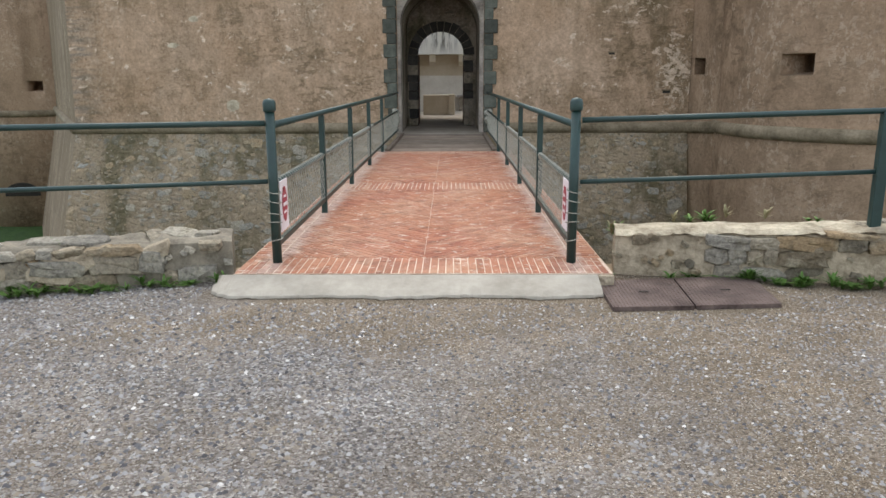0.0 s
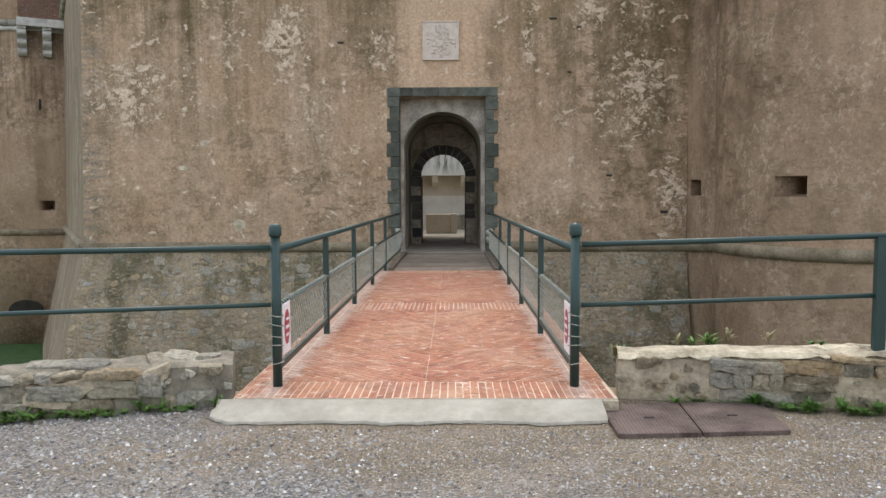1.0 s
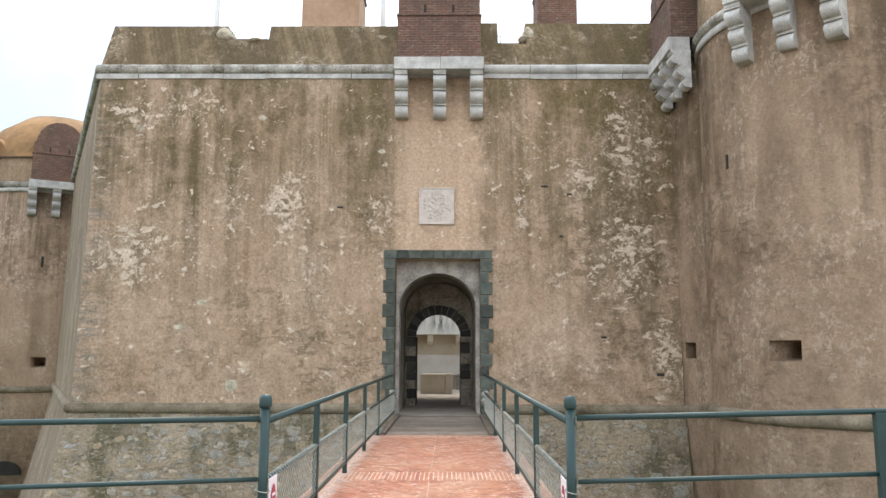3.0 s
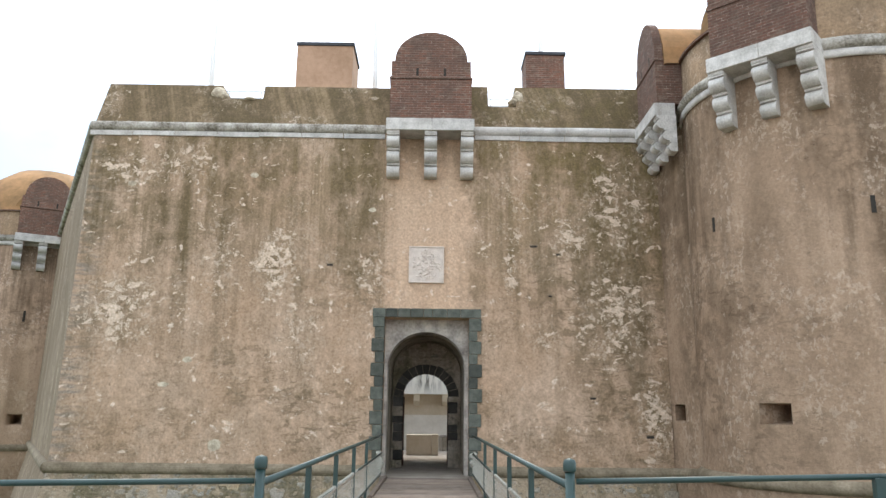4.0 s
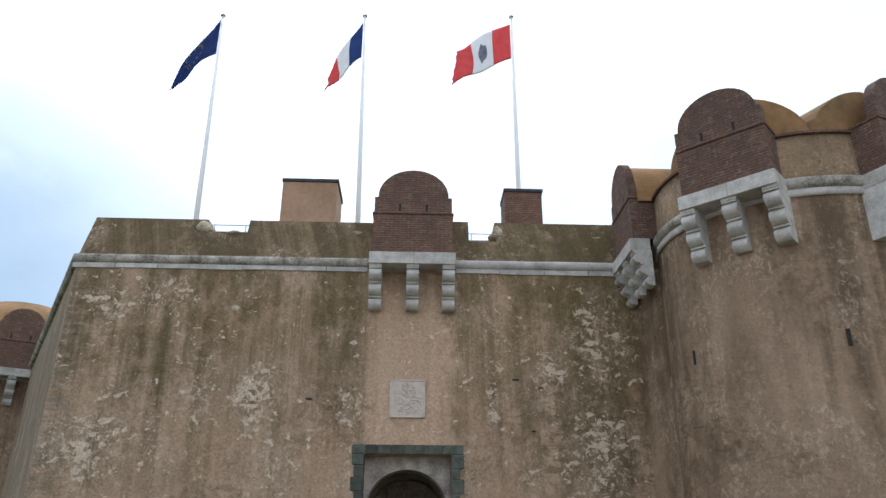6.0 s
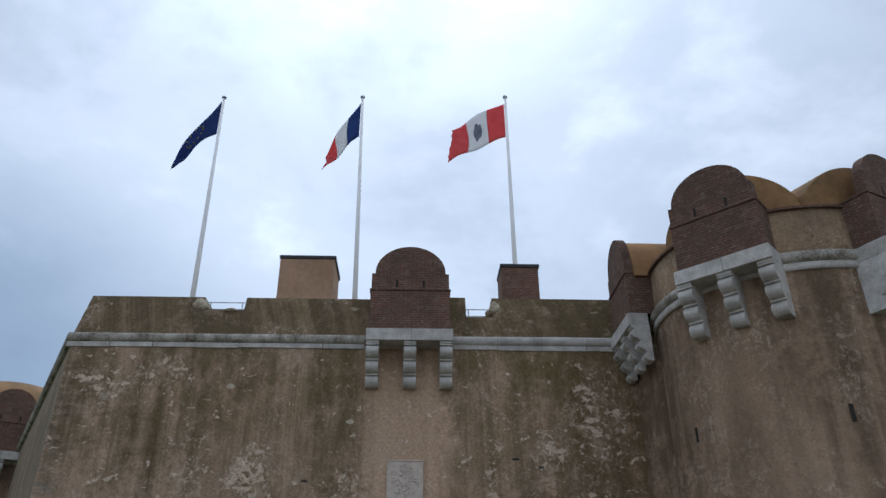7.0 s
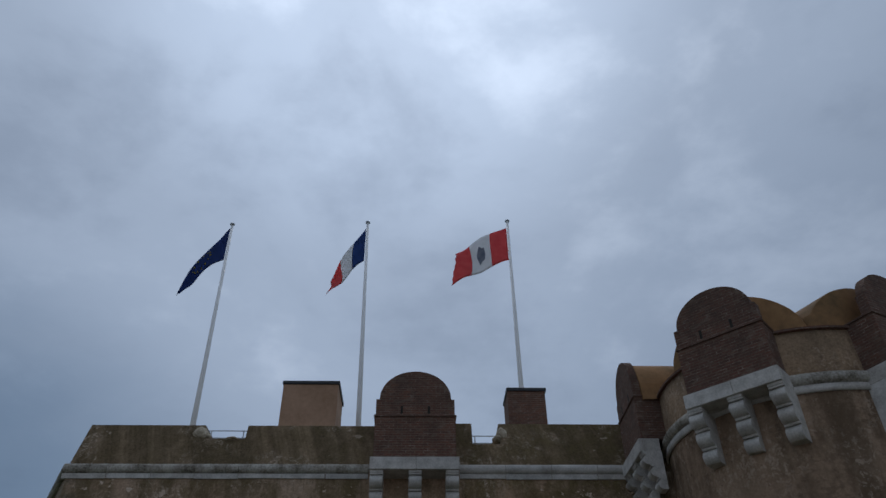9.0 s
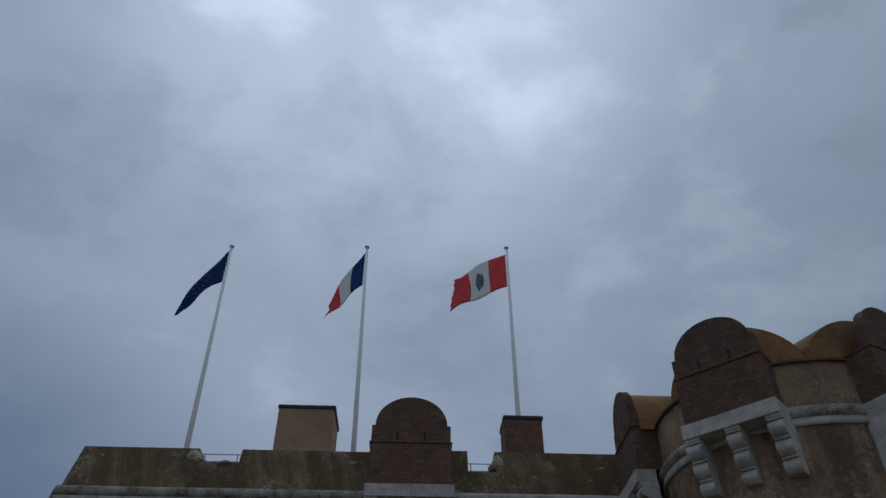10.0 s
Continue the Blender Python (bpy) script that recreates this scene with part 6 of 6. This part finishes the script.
            part("lime_capping", bm, M_LIMECAP, wall, "pale worn lime capping")
        # flat stones bedded in the top
        s = 0.1
        while s < length - 0.1:
            w = r.uniform(0.16, 0.4)
            if r.random() < (0.8 if bare else 0.22):
                f = min(1, (s + w / 2) / length)
                c = p + d * (s + w / 2) + n * r.uniform(0.16, thick - 0.14) + Vector((0, 0, ta + (tb - ta) * f - 0.012))
                ob = part("cap_stone", stone_mesh(r, w, r.uniform(0.14, 0.24), r.uniform(0.025, 0.05)), M_STONE, wall)
                ob.matrix_basis = Matrix.Translation(c) @ rot @ Matrix.Rotation(-math.pi / 2 + (r.uniform(-0.1, 0.3) if bare else 0.0), 4, "X") @ Matrix.Rotation(r.uniform(-0.5, 0.5), 4, "Y")
            s += w * 0.8
    return wall


low_wall("low_wall", [(-1.60, 6.19), (-6.5, 4.93)], [0.215, 0.19], 0.5, 21, "low crumbling rubble stone wall with weeds", M_EARTH)
low_wall("low_wall", [(1.47, 6.34), (6.5, 5.42)], [0.225, 0.44], 0.5, 34, "low rubble stone wall capped with pale lime mortar", M_LIMECAP)


def embedded_stones():
    """Field stones that show in the battered base of the curtain wall, more of them lower down."""
    r = random.Random(8)
    base = bpy.data.objects["wall_south_base"]
    tilt = Matrix.Rotation(-math.atan(0.22), 4, "X")
    shapes = []
    for k in range(24):
        me = finish("stone", stone_mesh(r, 1.0, 1.0, 0.10), M_STONES)
        shapes.append(me)
    def place(w):
        x, z = r.uniform(CORNER + 0.2, EAST - 0.1), r.uniform(-3.4, -0.05)
        if -1.6 < x < 1.45:
            return None
        return Matrix.Translation((x, FY - lean(z) + 0.008, z)) @ tilt @ Matrix.Rotation(r.uniform(-0.3, 0.3), 4, "Y") @ Matrix.Diagonal((w, 0.26, w * r.uniform(0.45, 0.8), 1))

    for k in range(290):
        m = place(r.choice((r.uniform(0.12, 0.22), r.uniform(0.18, 0.40))))
        if m:
            ob = new("stone", r.choice(shapes))
            ob.parent = base
            ob.matrix_basis = m
    # smaller rubble between them
    verts, faces = [], []
    for k in range(800):
        m = place(r.uniform(0.05, 0.13))
        if m:
            me = r.choice(shapes)
            first = len(verts)
            verts.extend(m @ v.co for v in me.vertices)
            faces.extend([first + i for i in p.vertices] for p in me.polygons)
    me = bpy.data.meshes.new("small_rubble")
    me.from_pydata(verts, [], faces)
    me.materials.append(M_SMALLSTONES)
    ob = new("small_rubble", me)
    ob.parent = base
    tagged(ob, "small stones set in the mortar", kind="stuff")


embedded_stones()


# ---------------------------------------------------------------- weeds
def weed(seed, blades, spread, height):
    """One rosette of narrow leaves round a root."""
    r = random.Random(seed)
    bm = bmesh.new()
    root = bm.verts.new((0, 0, 0))
    for _ in range(blades):
        a, lean_out = r.uniform(0, 2 * math.pi), r.uniform(0.35, 1.3) * spread
        h = height * r.uniform(0.25, 0.85)
        w = r.uniform(0.005, 0.014)
        d, s = Vector((math.cos(a), math.sin(a), 0)), Vector((-math.sin(a), math.cos(a), 0))
        pts = [d * lean_out * f * f + Vector((0, 0, h * (f - 0.35 * f * f) / 0.65)) for f in (0.4, 0.75)]
        tip = bm.verts.new(d * lean_out + Vector((0, 0, h)))
        low = [bm.verts.new(pts[0] + s * w), bm.verts.new(pts[0] - s * w + Vector((0, 0, 0.001)))]
        high = [bm.verts.new(pts[1] + s * w * 0.9), bm.verts.new(pts[1] - s * w * 0.9 + Vector((0, 0, 0.001)))]
        bm.faces.new((root, low[0], low[1]))
        bm.faces.new((low[0], high[0], high[1], low[1]))
        bm.faces.new((high[0], tip, high[1]))
    return bm


spots = [(-3.40, 5.68, -0.12, 0.22, 0.10), (-3.12, 5.72, -0.12, 0.2, 0.08), (-2.85, 5.80, -0.12, 0.16, 0.06), (-2.62, 5.84, -0.12, 0.15, 0.05), (-2.4, 5.90, -0.12, 0.12, 0.05), (-2.15, 5.97, -0.12, 0.13, 0.09),
         (-1.95, 6.02, -0.12, 0.12, 0.04), (-1.66, 6.06, -0.12, 0.06, 0.09), (1.40, 6.10, -0.1, 0.09, 0.07), (2.0, 6.22, -0.12, 0.12, 0.05), (2.32, 6.17, -0.12, 0.12, 0.05), (2.62, 6.10, -0.12, 0.18, 0.09),
         (2.78, 6.06, -0.12, 0.14, 0.06), (2.98, 6.02, -0.12, 0.2, 0.09), (3.25, 5.92, -0.12, 0.2, 0.07), (3.45, 5.87, -0.12, 0.18, 0.11), (-2.95, 6.1, 0.19, 0.12, 0.09), (2.25, 6.62, 0.26, 0.1, 0.16), (3.05, 6.35, 0.32, 0.05, 0.06), (1.62, 6.75, 0.1, 0.12, 0.2)]
for k, (x, y, z, reach, height) in enumerate(spots):
    dice = random.Random(500 + k)
    for j in range(max(2, int(reach * 30))):
        ob = single("weed", weed(100 + 20 * k + j, dice.randint(14, 26), min(reach, 0.10) * dice.uniform(0.7, 1.2), height * dice.uniform(0.8, 1.6) * (1.0 if z < 0.1 else 0.6)), M_LEAF,
                    "low fresh green weed at the foot of the wall" if z < 0.1 else "small green weed on top of the wall", "plant", group="weeds")
        ob.matrix_basis = Matrix.Translation((x + dice.uniform(-1, 1) * reach, y + dice.uniform(-0.35, 0.35) * reach, z))
for k, (x, y, z) in enumerate([(2.02, 6.62, 0.26), (2.45, 6.62, 0.3), (2.75, 6.55, 0.3), (1.52, 6.72, 0.15)]):
    ob = single("dry_grass", weed(700 + k, 14, 0.07, 0.14), M_STRAW, "thin dry grass tuft behind the wall", "plant", group="dry grass tufts")
    ob.matrix_basis = Matrix.Translation((x, y, z))


# ---------------------------------------------------------------- loose gravel
def pebbles(count):
    r = np.random.RandomState(4)
    y = 2.0 + 4.0 * r.rand(count) ** 0.8
    x = (r.rand(count) * 2 - 1) * (0.9 + 0.62 * y) + 0.1
    keep = ~((y > 5.55) & (x > -1.72) & (x < 1.32)) & ~((x > 1.22) & (x < 2.6) & (y > 5.33)) & (y < 6.2 - 0.24 * np.maximum(0, np.abs(x) - 1.2))
    x, y = x[keep], y[keep]
    n = len(x)
    size = (0.0042 + 0.0125 * r.rand(n) ** 3.0) * np.where(x < -0.3, 1.15, 0.95)
    base = np.array([(1, 0, 0), (0.3, 0.9, 0), (-0.8, 0.5, 0), (-0.6, -0.7, 0), (0.5, -0.8, 0), (0.1, 0.05, 1.0)])
    tris = np.array([(0, 1, 5), (1, 2, 5), (2, 3, 5), (3, 4, 5), (4, 0, 5)])
    a = r.rand(n) * 2 * math.pi
    ca, sa = np.cos(a), np.sin(a)
    st = 0.65 + 0.6 * r.rand(n)
    v = np.empty((n, 6, 3))
    jit = 1 + 0.25 * (r.rand(n, 6, 2) - 0.5)
    bx, by = base[None, :, 0] * jit[:, :, 0] * st[:, None], base[None, :, 1] * jit[:, :, 1]
    v[:, :, 0] = x[:, None] + size[:, None] * (bx * ca[:, None] - by * sa[:, None])
    v[:, :, 1] = y[:, None] + size[:, None] * (bx * sa[:, None] + by * ca[:, None])
    v[:, :, 2] = GROUND - 0.001 + base[None, :, 2] * size[:, None] * 0.75
    f = tris[None] + 6 * np.arange(n)[:, None, None]
    me = bpy.data.meshes.new("loose_gravel")
    me.from_pydata(v.reshape(-1, 3).tolist(), [], f.reshape(-1, 3).tolist())
    me.materials.append(M_PEBBLE)
    tagged(new("loose_gravel", me), "loose grey and white gravel on the forecourt", "gravel", kind="stuff")


pebbles(55000)
